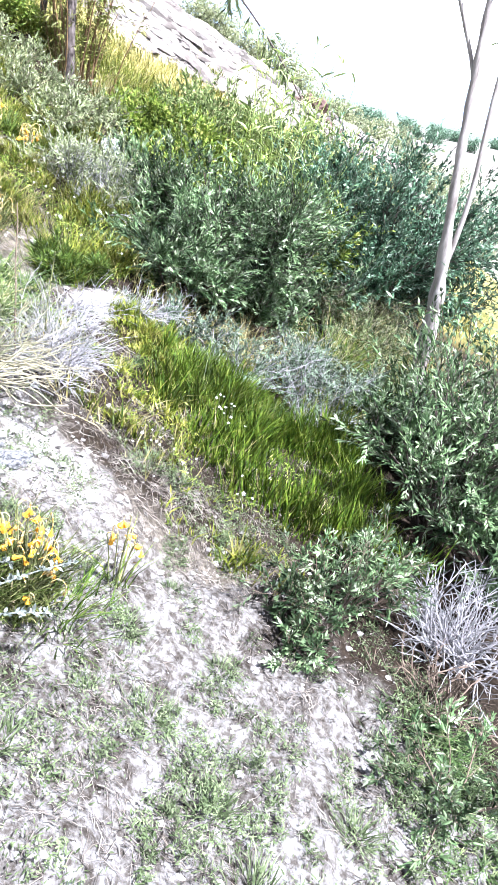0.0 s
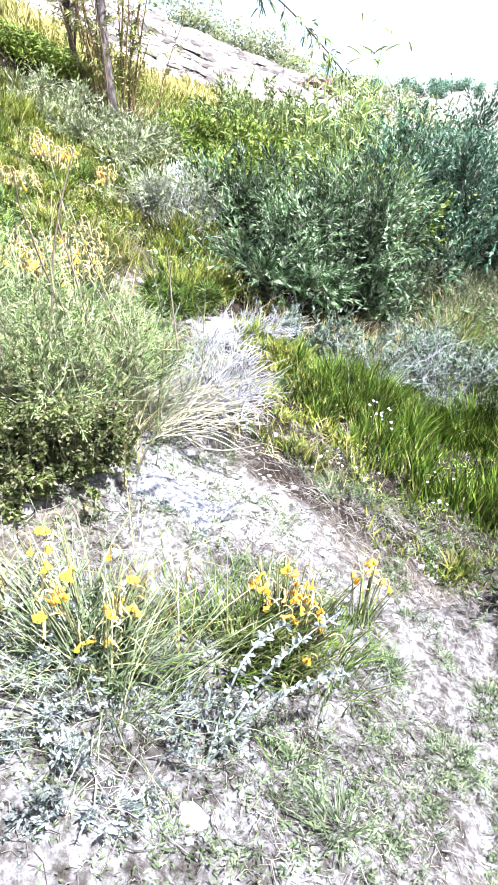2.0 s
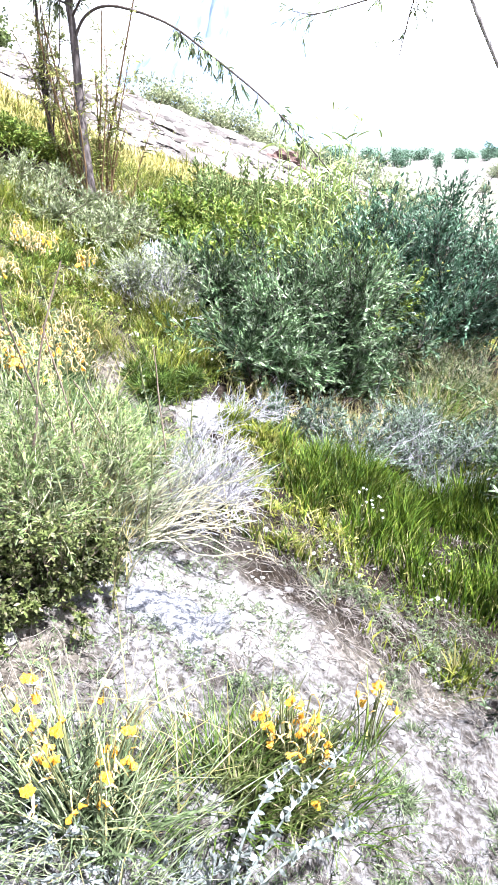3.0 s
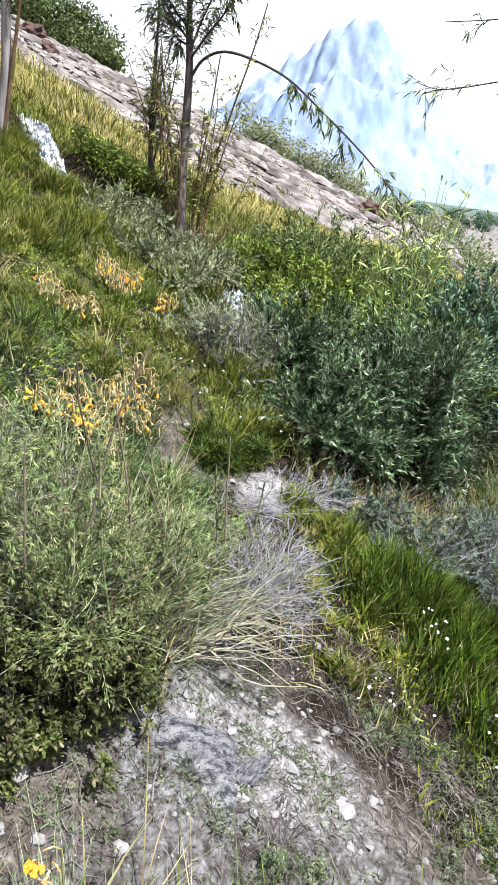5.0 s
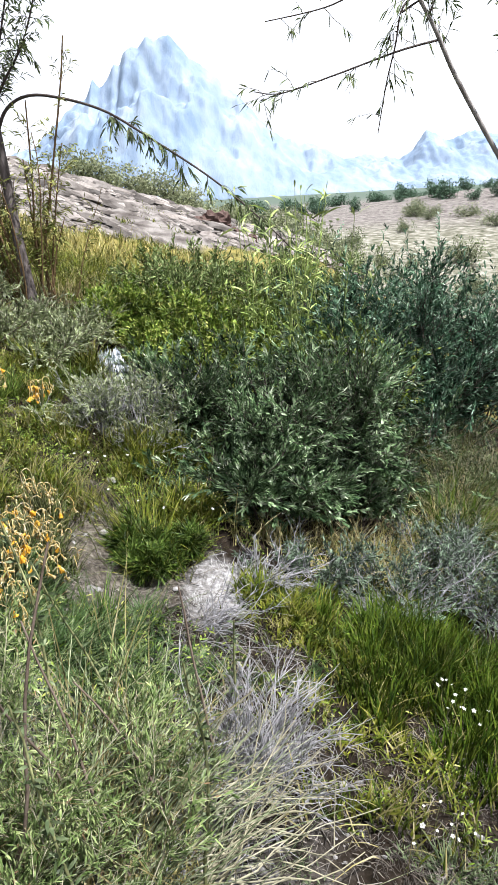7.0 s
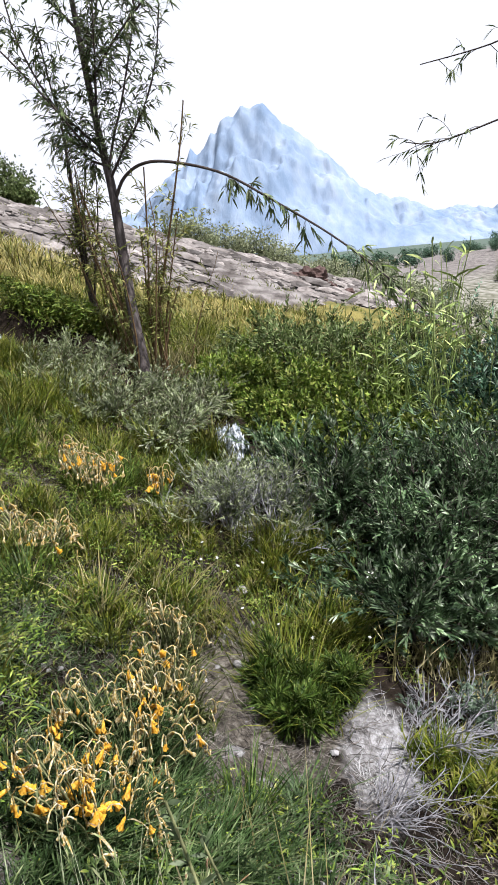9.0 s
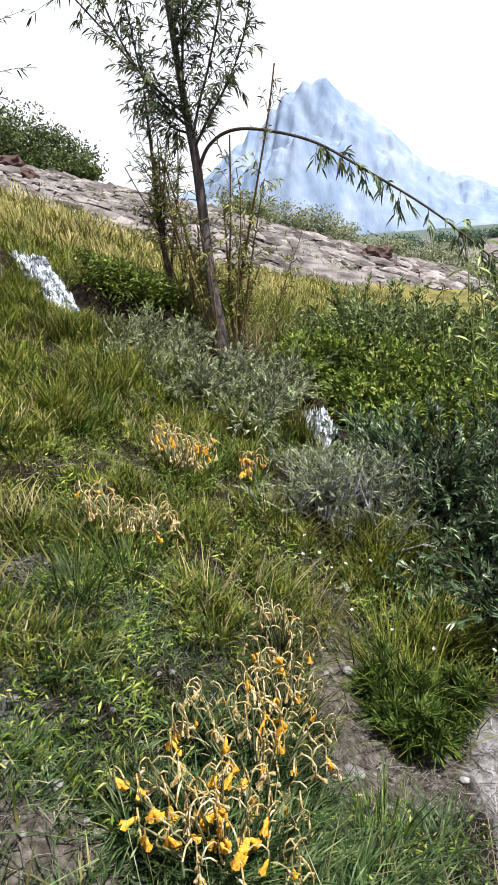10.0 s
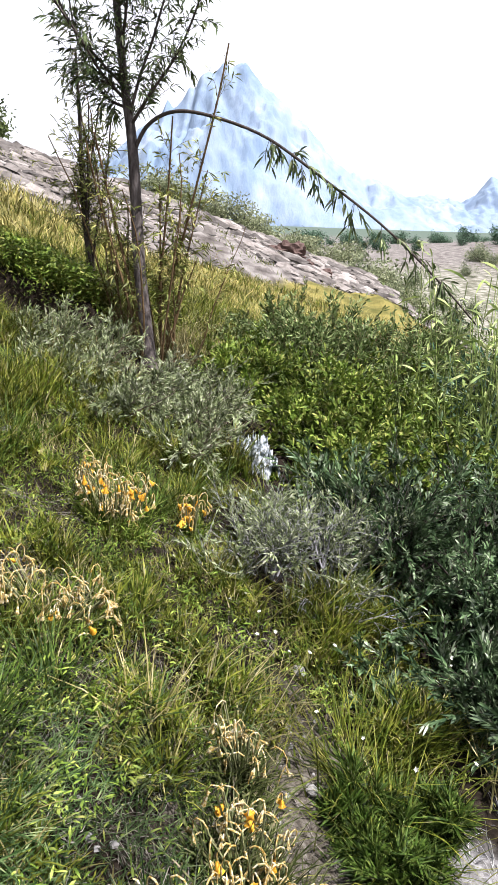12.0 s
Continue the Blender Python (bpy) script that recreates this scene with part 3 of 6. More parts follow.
def shrub(name, x, y, size, stems, leaf, mats, label, category="shrub", group="", lift=0.55, twigs=9, per_twig=16, sub=3, stem_r=0.008, bend=0.5, up=0.7, z=None, bare=0.0, lean=(0, 0), along=1.3, spray=1.0):
    """A bush: stems, side twigs and sprays of narrow leaves. size: spread in x, spread in y, height."""
    base = np.array([x, y, (height(x, y) if z is None else z) - 0.02])
    gf, gtw, made = Geo(), Geo(), []
    sx, sy, sz = size
    P, D = [], []
    for _ in range(stems):
        gs = Geo()
        made.append(gs)
        a, r = rng.uniform(0, 2 * np.pi), math.sqrt(rng.uniform(0.02, 1))
        goal = np.array([sx * r * math.cos(a) + lean[0], sy * r * math.sin(a) + lean[1], sz * (lift + (1 - lift) * rng.uniform(0.3, 1.0)) * math.sqrt(max(1.05 - r * r * 0.75, 0.1))])
        foot = base + np.array([sx * 0.22 * r * math.cos(a), sy * 0.22 * r * math.sin(a), 0])
        L = np.linalg.norm(goal)
        pts = curve_path(foot, goal * [1, 1, 1.0] + [0, 0, up * 0.3 * L], L, 7, (goal[0] * bend / L, goal[1] * bend / L, -0.25), 0.09)
        tube(gs, pts, np.linspace(stem_r, stem_r * 0.3, len(pts)) * rng.uniform(0.7, 1.3), 4)
        for _ in range(twigs):
            k = rng.uniform(0.25, 1.0) * (len(pts) - 1)
            i = min(int(k), len(pts) - 2)
            p = pts[i] + (pts[i + 1] - pts[i]) * (k - i)
            d = unit(pts[i + 1] - pts[i]) + rng.normal(0, 0.55, 3) + [0, 0, 0.15]
            tl = L * rng.uniform(0.2, 0.44)
            tp = curve_path(p, d, tl, 4, (0, 0, 0.25), 0.14)
            tube(gtw, tp, np.linspace(stem_r * 0.35, stem_r * 0.15, 5), 3)
            for s in range(sub + 1):
                if s:
                    q = tp[rng.integers(1, 4)]
                    sp = curve_path(q, unit(tp[-1] - tp[0]) + rng.normal(0, 0.6, 3), tl * spray * rng.uniform(0.4, 0.8), 3, (0, 0, 0.2), 0.1 / spray)
                    if rng.uniform() < 0.5 or bare:
                        tube(gtw, sp, np.linspace(stem_r * 0.22, stem_r * 0.1, 4), 3)
                else:
                    sp = tp
                if rng.uniform() < bare:
                    continue
                m = per_twig
                u = rng.uniform(0.05, 1.0, m) * (len(sp) - 1)
                ii = np.minimum(u.astype(int), len(sp) - 2)
                seg = sp[ii + 1] - sp[ii]
                P.append(sp[ii] + seg * (u - ii)[:, None])
                D.append(unit(seg) * along + unit(rng.normal(size=(m, 3))) * 0.75)
    top = thing(name, base, label, category, group)
    for gs in made:
        part("stem", gs.mesh("stem", mats[0], base), top)
    tagged(part("twig", gtw.mesh("twig", mats[0], base), top), kind="stuff")
    if P:
        P, D = np.concatenate(P), np.concatenate(D)
        leaves(gf, P, D, leaf[0] * rng.uniform(0.6, 1.3, len(P)), leaf[1] * rng.uniform(0.7, 1.3, len(P)), 0.1)
        part("foliage", gf.mesh("foliage", mats[1], base), top)
    return top


def dead_bush(name, x, y, size, stems, label, lean=(0, 0), mat=None, r=0.004, twigs=6, group="dead bushes"):
    """A leafless bush of thin pale crossing twigs."""
    base = np.array([x, y, height(x, y) - 0.02])
    made = []
    for _ in range(stems):
        gs = Geo()
        made.append(gs)
        a, q = rng.uniform(0, 2 * np.pi), math.sqrt(rng.uniform(0.05, 1))
        d = np.array([size[0] * q * math.cos(a) + lean[0], size[1] * q * math.sin(a) + lean[1], size[2] * rng.uniform(0.25, 1.0)])
        L = np.linalg.norm(d)
        foot = base + np.array([rng.normal(0, size[0] * 0.2), rng.normal(0, size[1] * 0.2), 0])
        pts = curve_path(foot, d, L, 7, (0, 0, -0.2), 0.19)
        tube(gs, pts, np.linspace(r, r * 0.35, 8) * rng.uniform(0.6, 1.4), 4)
        for _ in range(twigs):
            i = rng.integers(2, 7)
            tp = curve_path(pts[i], unit(pts[i] - pts[i - 1]) + rng.normal(0, 0.5, 3), L * rng.uniform(0.15, 0.4), 4, (0, 0, 0), 0.2)
            tube(gs, tp, np.linspace(r * 0.55, r * 0.2, 5), 3)
    top = thing(name, base, label, "dead bush", group)
    for gs in made:
        part("branch", gs.mesh("branch", mat or M_twig, base), top)
    return top


def blossom_mesh(name, mat, long=0.03, wide=0.011, lobes=5):
    """A drooping trumpet blossom that hangs down from the origin."""
    gb2 = Geo()
    prof = [(0.0, 0.14), (0.25, 0.42), (0.6, 0.5), (0.85, 0.75), (1.0, 0.9)]
    ang = np.arange(lobes * 2) * np.pi / lobes
    rows = []
    for t, rr in prof:
        wv = 1 + (0.28 * np.cos(ang * lobes) if t > 0.6 else 0)
        rows.append(np.stack([np.cos(ang) * wide * rr * wv, np.sin(ang) * wide * rr * wv, np.full(len(ang), -t * long) + (0.12 * long * np.cos(ang * lobes) if t == 1.0 else 0)], 1))
    m = len(ang)
    i, j = np.meshgrid(np.arange(len(prof) - 1), np.arange(m), indexing="ij")
    a, b = (i * m + j).ravel(), (i * m + (j + 1) % m).ravel()
    gb2.add(np.concatenate(rows), f4=np.stack([a, b, b + m, a + m], 1))
    return gb2.mesh(name, mat)


BLOSSOMS = [blossom_mesh("blossom", M_petal, 0.032, 0.0105), blossom_mesh("blossom_open", M_petal, 0.026, 0.013), blossom_mesh("blossom_wilted", M_wilt, 0.036, 0.0075), blossom_mesh("blossom_shrunk", M_wilt, 0.03, 0.006)]


def flower_clump(x, y, rx, ry, count, tall, label, fresh=0.35, leafn=400, size=1.0, leafmat=None, group="yellow flower clumps"):
    """Arched stems with drooping yellow blossoms over narrow leaves."""
    base = np.array([x, y, float(height(x, y)) - 0.015])
    gf, gw2 = Geo(), Geo()
    spots = []
    for _ in range(count):
        a, q = rng.uniform(0, 2 * np.pi), math.sqrt(rng.uniform(0, 1))
        fx, fy = x + rx * q * math.cos(a), y + ry * q * math.sin(a)
        foot = np.array([x + (fx - x) * 0.4, y + (fy - y) * 0.4, 0])
        foot[2] = height(foot[0], foot[1]) - 0.01
        h = tall * rng.uniform(0.55, 1.0)
        tip = np.array([fx, fy, float(height(fx, fy)) + h])
        t = np.linspace(0, 1, 6)[:, None]
        pts = foot + (tip - foot) * t + np.array([0, 0, 1.0]) * (np.sin(t * np.pi) * 0.12 * h)
        da = rng.uniform(0, 2 * np.pi)
        nod = rng.uniform(0.013, 0.026) * size
        w = np.linspace(0.15, 1.15, 5)[:, None] * np.pi
        hook = np.array([[math.cos(da), math.sin(da), 0]]) * (1 - np.cos(w)) * nod + np.array([[0, 0, 1.0]]) * np.sin(w) * nod * 1.2
        pts = np.concatenate([pts, pts[-1] + hook])
        gs = Geo()
        tube(gs, pts[:7], np.linspace(0.0026, 0.002, 7) * size, 4)
        tube(gw2, pts[6:], np.linspace(0.0021, 0.0016, len(pts) - 6) * size, 4)
        spots.append((gs, pts[-1], da))
    lx, ly = in_patch(leafn, x, y, rx * 1.05, ry * 1.05)
    blades(gf, lx, ly, rng.uniform(0.35, 0.92, leafn) * tall, rng.uniform(0.004, 0.009, leafn), 0.3, 0.5)
    top = thing("flower_clump", base, label, "flowers", group)
    for gs, p, da in spots:
        m = rng.integers(0, 3)
        q = p - np.array([0, 0, 1.0]) * rng.uniform(-0.005, 0.07, (m, 1)) * tall / 0.25 + rng.normal(0, 0.008, (m, 3))
        az = rng.uniform(0, 6.28, m)
        leaves(gw2, q, np.stack([np.cos(az), np.sin(az), rng.uniform(-0.1, 0.8, m)], 1), rng.uniform(0.025, 0.055, m) * size, rng.uniform(0.003, 0.006, m), 0.9)
    tagged(part("wilted_leaf", gw2.mesh("wilted_leaf", M_wilt, base), top, "drooping tan wilted leaves"), kind="stuff")
    tagged(part("foliage", gf.mesh("foliage", leafmat or M_herb, base), top), kind="stuff")
    for gs, p, da in spots:
        st = part("flower_stem", gs.mesh("flower_stem", M_fstem, base), top)
        pick = (0 if rng.uniform() < 0.6 else 1) if rng.uniform() < fresh else (2 if rng.uniform() < 0.6 else 3)
        for _ in range(rng.integers(1, 4)):
            b = part("blossom", BLOSSOMS[pick], st, "pale wilted blossom" if pick > 1 else "")
            b.location = p - base
            b.rotation_euler = (rng.normal(0, 0.45), rng.normal(0, 0.45), da)
            s = size * rng.uniform(0.6, 1.0)
            b.scale = (s, s, s)
    return top


def stone_mesh(name, mat, seed, flat=0.65, cuts=2, rough=0.25):
    bm = bmesh.new()
    bmesh.ops.create_icosphere(bm, subdivisions=cuts, radius=1.0)
    for v in bm.verts:
        v.co *= 1 + rough * noise.noise(v.co * 1.3 + Vector((seed, 0, 0))) + rough * 0.5 * noise.noise(v.co * 3.1 + Vector((0, seed, 0)))
        v.co.z *= flat
    me = bpy.data.meshes.new(name)
    bm.to_mesh(me)
    bm.free()
    me.materials.append(mat)
    return me


def stone(x, y, r, mat, label, seed, group="loose stones", flat=0.6, sink=0.3, name="stone", cuts=2, rough=0.35):
    ob = new(name, stone_mesh(name, mat, seed, flat, cuts, rough))
    ob.location = (x, y, float(height(x, y)) + r * flat * (1 - sink) * 0.8)
    ob.scale = (r, r * 0.8, r)
    ob.rotation_euler = (0.2, 0.1, seed)
    return tagged(ob, label, "stone", group)


# ---- the far slope ----
g = Geo()
ico = stone_mesh("seed_rock", M_shale, 1.0, 0.4, 1, 0.5)
iv = np.array([v.co[:] for v in ico.vertices])
itri = np.array([p.vertices[:] for p in ico.polygons])
bpy.data.meshes.remove(ico)
n = 30000
sx, sy = rng.uniform(-19, 4.0, n), 9.5 + 26.0 * rng.uniform(0, 1, n) ** 1.25


def shale_edge(x, y):
    """The line up to which grass covers the slope."""
    return 11.6 + 3.2 * np.clip(x + 4, 0, 4) + 1.6 * vnoise(x * 0.5, y * 0.5, 62)


keep = (vnoise(sx * 0.5, sy * 0.35, 61) > -0.25) & (sy > shale_edge(sx, sy))
for px, py in zip(sx[keep], sy[keep]):
    r = rng.uniform(0.02, 0.045) * (0.5 + py / 14) * (1 + 2.0 * (rng.uniform() < 0.06))
    a = rng.normal(0, 0.5)
    rot = np.array([[math.cos(a), -math.sin(a), 0], [math.sin(a), math.cos(a), 0], [0, 0, 1]])
    v = (iv * [r * 1.7, r * 0.9, r * 1.0] * rng.uniform(0.75, 1.25, (len(iv), 1))) @ rot.T
    v[:, 2] -= v[:, 0] * 0.32
    g.add(v + [px, py, float(height(px, py)) + r * 0.25], f3=itri)
stuff("slope_rubble", g, M_shale, "grey brown shale rubble over the bare slope", "rubble", smooth=False)

bm = bmesh.new()
bmesh.ops.create_icosphere(bm, subdivisions=4, radius=1.0)
for v in bm.verts:
    q = v.co.copy()
    v.co *= 1 + 0.5 * noise.noise(q * 1.6) + 0.28 * noise.noise(q * 4.0) + 0.12 * noise.noise(q * 9.0)
    v.co.z = round(v.co.z * 4) / 4 * 0.55 + v.co.z * 0.45
me = bpy.data.meshes.new("rock_outcrop")
bm.to_mesh(me)
bm.free()
me.materials.append(M_red)
ob = tagged(new("rock_outcrop", me), "dark reddish rock outcrop on the shale slope", "rock")
ob.location, ob.scale = (-1.9, 28.0, float(height(-1.9, 28.0)) + 0.12), (0.8, 0.6, 0.46)
for i, (px, py, sx2, sy2, sz2) in enumerate([(-1.2, 27.8, 0.5, 0.4, 0.24)]):
    ob = tagged(new("rock_outcrop", me), "dark reddish rock slab beside the outcrop on the shale slope", "rock")
    ob.location, ob.scale, ob.rotation_euler = (px, py, float(height(px, py)) + 0.04), (sx2, sy2, sz2), (0.1, 0.2, 1.3 + 1.9 * i)
for i, (px, py, r) in enumerate([(-5.7, 23.4, 0.29), (-0.5, 26.3, 0.32), (-12.8, 21.5, 0.43), (-9.6, 16.6, 0.29), (-8.6, 16.5, 0.25), (-10.3, 17.8, 0.32), (-7.3, 17.8, 0.23), (-11.5, 19.2, 0.35)]):
    stone(px, py, r, M_red if i % 2 else M_shale, "weathered reddish boulder on the slope" if i % 2 else "weathered grey boulder on the slope", 3.0 + i, "slope boulders", 0.55, 0.35, "boulder", 3, 0.5)

# yellow dry grass below the shale
g = Geo()
n = 42000
x, y = rng.uniform(-15, 2.6, n), 8.0 + 11.5 * rng.uniform(0, 1, n) ** 1.1
k = (vnoise(x * 0.8, y * 0.8, 71) + 0.55 * vnoise(x * 3, y * 3, 72) > -0.2) & (y < shale_edge(x, y) + 0.6 * rng.normal(0, 1, n))
x, y = x[k], y[k]
blades(g, x, y, rng.uniform(0.06, 0.24, len(x)) * (0.6 + 1.2 * (vnoise(x * 1.7, y * 1.7, 77) + 0.5)) * (1 - 0.3 * sstep(10, 18, y)), rng.uniform(0.008, 0.026, len(x)), 0.3, 0.45, segs=2)
stuff("yellow_grass", g, M_ygrass, "dry yellow ochre grass on the slope", "grass")
g = Geo()
x, y = in_patch(3000, -3.0, 6.3, 0.5, 0.25, 120, 0.08)
blades(g, x, y, rng.uniform(0.12, 0.26, len(x)), rng.uniform(0.005, 0.01, len(x)), 0.5, 1.1, segs=4)
x, y = in_patch(9000, -3.2, 7.4, 2.2, 1.3, 400, 0.14)
blades(g, x, y, rng.uniform(0.08, 0.24, len(x)), rng.uniform(0.006, 0.013, len(x)), 0.4, 0.5, segs=2)
x, y = in_patch(14000, -0.6, 7.8, 2.6, 1.6, 700, 0.14)
blades(g, x, y, rng.uniform(0.2, 0.45, len(x)), rng.uniform(0.008, 0.016, len(x)), 0.3, 0.5, segs=2)
x, y = in_patch(5000, -3.75, 5.6, 0.45, 0.3, 180, 0.06)
blades(g, x, y, rng.uniform(0.06, 0.16, len(x)), rng.uniform(0.004, 0.008, len(x)), 0.3, 0.5, segs=2)
x, y = in_patch(5000, -3.2, 5.15, 0.5, 0.35, 180, 0.06)
blades(g, x, y, rng.uniform(0.06, 0.15, len(x)), rng.uniform(0.004, 0.008, len(x)), 0.3, 0.5, segs=2)
x, y = rng.uniform(-10, 1.8, 14000), rng.uniform(7.2, 16.5, 14000)
k = (vnoise(x * 0.9, y * 0.9, 75) + 0.6 * vnoise(x * 4, y * 4, 76) > 0.0) & (y < shale_edge(x, y))
blades(g, x[k], y[k], rng.uniform(0.1, 0.3, k.sum()), rng.uniform(0.008, 0.02, k.sum()), 0.3, 0.45, segs=2)
x, y = rng.uniform(-17, 1.0, 260), rng.uniform(11, 33, 260)
x, y = np.repeat(x, 14) + rng.normal(0, 0.12, 3640), np.repeat(y, 14) + rng.normal(0, 0.12, 3640)
blades(g, x, y, rng.uniform(0.06, 0.2, len(x)), rng.uniform(0.012, 0.03, len(x)), 0.4, 0.5, segs=2)
stuff("bank_grass", g, M_grass2, "dark green bank grass beside the small waterfall", "grass")

# bushes on the skyline and in the valley


def far_bush(name, x, y, w, h, leafn, label, group, mat=None, leaf=0.16, z=None):
    base = np.array([x, y, (float(height(x, y)) if z is None else z) - 0.05])
    gs, gf = Geo(), Geo()
    P = []
    made = []
    for _ in range(9):
        gs = Geo()
        made.append(gs)
        a = rng.uniform(0, 6.28)
        d = np.array([math.cos(a) * w * 0.5, math.sin(a) * w * 0.5, h * rng.uniform(0.5, 0.95)])
        pts = curve_path(base, d, np.linalg.norm(d), 6, (0, 0, 0.1), 0.12)
        tube(gs, pts, np.linspace(0.05, 0.012, 7) * h / 2.5, 4)
        for _ in range(5):
            c = pts[rng.integers(2, 7)] + rng.normal(0, 0.13 * w, 3)
            m = leafn // 45
            P.append(c + rng.normal(0, 1, (m, 3)) * [0.13 * w, 0.13 * w, 0.1 * h])
    P = np.concatenate(P)
    P[:, 2] = np.maximum(P[:, 2], base[2] + 0.06)
    leaves(gf, P, rng.normal(size=P.shape) + [0, 0, 0.4], leaf * rng.uniform(0.6, 1.3, len(P)), leaf * 0.5, 0.1)
    top = thing(name, base, label, "bush", group)
    for gs in made:
        part("stem", gs.mesh("stem", M_barkd, base), top)
    part("foliage", gf.mesh("foliage", mat or M_farleaf_haze, base), top)
    return top


for (x, y, w, h) in [(-23.5, 38.6, 3.7, 3.1), (-20.9, 37.9, 3.4, 2.6), (-18.9, 37.2, 2.7, 1.8), (-26.3, 38.6, 3.7, 3.7), (-22.3, 37.9, 3.1, 2.7), (-17.4, 36.7, 2.1, 1.1)]:
    far_bush("skyline_bush", x, y, w, h, 3600, "dense green bush on the hill crest", "bushes on the crest", M_crest, 0.19)
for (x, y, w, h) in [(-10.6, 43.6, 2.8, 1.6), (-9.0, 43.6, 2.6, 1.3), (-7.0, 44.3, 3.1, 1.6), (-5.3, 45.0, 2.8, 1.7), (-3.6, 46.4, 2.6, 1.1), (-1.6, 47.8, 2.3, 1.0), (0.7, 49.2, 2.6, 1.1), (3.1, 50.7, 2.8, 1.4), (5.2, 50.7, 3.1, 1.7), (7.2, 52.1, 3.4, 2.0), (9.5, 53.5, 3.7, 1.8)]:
    far_bush("skyline_bush", x, y, w, h, 2600, "green bush behind the shale crest, paled by painted haze", "bushes behind the crest", M_skyleaf_haze, 0.18)
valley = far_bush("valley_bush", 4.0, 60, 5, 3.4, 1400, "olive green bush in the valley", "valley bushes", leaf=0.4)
for _ in range(34):
    y = rng.uniform(62, 125)
    x = rng.uniform(-0.1, 0.36) * y
    s = rng.uniform(0.35, 0.8)
    c = copy_thing(valley, pose(x, y, float(height(x, y)) - 0.1, 0, 0, rng.uniform(0, 360)))
    c.scale = (s, s, s * rng.uniform(0.8, 1.2))
ridge_tree = far_bush("ridge_tree", 42, 150, 4.0, 3.6, 900, "dark round tree on the far ridge", "ridge trees", M_buck_dark, 0.5)
for _ in range(60):
    y = rng.uniform(130, 300)
    x = rng.uniform(-0.02, 0.45) * y
    c = copy_thing(ridge_tree, pose(x, y, float(height(x, y)) - 0.1, 0, 0, rng.uniform(0, 360)))
    s = rng.uniform(0.5, 1.0)
    c.scale = (s, s, s)

# ---- water ----


def foam(name, path, width, label, lift=0.04):
    path = np.array(path, float)
    t = np.linspace(0, len(path) - 1, 110)
    i = np.minimum(t.astype(int), len(path) - 2)
    c = path[i] + (path[i + 1] - path[i]) * (t - i)[:, None]
    d = unit(np.gradient(c[:, :2], axis=0))
    side = np.stack([-d[:, 1], d[:, 0]], 1)
    u = np.linspace(-1, 1, 27)
    w = width * (1 + 0.5 * vnoise(t * 2.1, t * 0 + 3, 5))
    px = c[:, None, 0] + side[:, None, 0] * u * w[:, None]
    py = c[:, None, 1] + side[:, None, 1] * u * w[:, None]
    pz = c[:, None, 2] + lift * (1 - u[None] ** 2) + fbm(t[:, None] * 4.2, u[None] * 5.5 + 0 * t[:, None], 4, 9, 0.7) * 0.13 - 0.12 * u[None] ** 4
    gw = Geo()
    gw.add(np.stack([px, py, pz], -1), f4=quad_grid(110, 27))
    return tagged(new(name, gw.mesh(name, M_water)), label, "water", kind="structure")


def on_ground(pts, lift=0.02):
    return [(x, y, float(height(x, y)) + lift + dz) for x, y, dz in pts]


foam("water", on_ground([(-4.25, 6.7, 0.0), (-3.98, 6.42, 0.03), (-3.76, 6.16, 0.05), (-3.58, 5.92, 0.06), (-3.4, 5.68, 0.04), (-3.22, 5.46, -0.05)]), 0.13, "white foaming little waterfall running down the slope")
foam("water", on_ground([(-1.54, 4.98, 0.0), (-1.48, 4.91, 0.03), (-1.42, 4.84, 0.04), (-1.35, 4.78, 0.0)]), 0.065, "white foaming stream between the bushes", 0.05)

# ---- willow with the arching branch ----


def spline(pts, n=24):
    """A smooth line through a few points."""
    p = np.array(pts, float)
    t = np.linspace(0, len(p) - 1, n)
    i = np.minimum(t.astype(int), len(p) - 2)
    f = (t - i)[:, None]
    a, b, c, d = p[np.maximum(i - 1, 0)], p[i], p[i + 1], p[np.minimum(i + 2, len(p) - 1)]
    return 0.5 * (2 * b + (c - a) * f + (2 * a - 5 * b + 4 * c - d) * f * f + (3 * b - a - 3 * c + d) * f**3)


def willow_sprays(gs, gf, line, start, count, reach, leaf, per=14, hang=0.35, r=0.0035, upward=0.3):
    """Side twigs with long narrow leaves along a limb."""
    n = len(line)
    for _ in range(count):
        k = int(rng.uniform(start, 1.0) * (n - 2))
        d = unit(line[k + 1] - line[k]) * 0.7 + rng.normal(0, 0.6, 3) + [0, 0, upward]
        tp = curve_path(line[k], d, reach * rng.uniform(0.4, 1.0), 5, (0, 0, -hang), 0.14)
        tube(gs, tp, np.linspace(r, r * 0.35, 6), 3)
        u = rng.uniform(0.2, 1.0, per) * 5
        i = np.minimum(u.astype(int), 4)
        seg = tp[i + 1] - tp[i]
        P = tp[i] + seg * (u - i)[:, None]
        leaves(gf, P, unit(seg) + unit(rng.normal(size=(per, 3))) * 0.8 + [0, 0, -0.25], leaf * rng.uniform(0.6, 1.2, per), leaf * 0.16, 0.3)


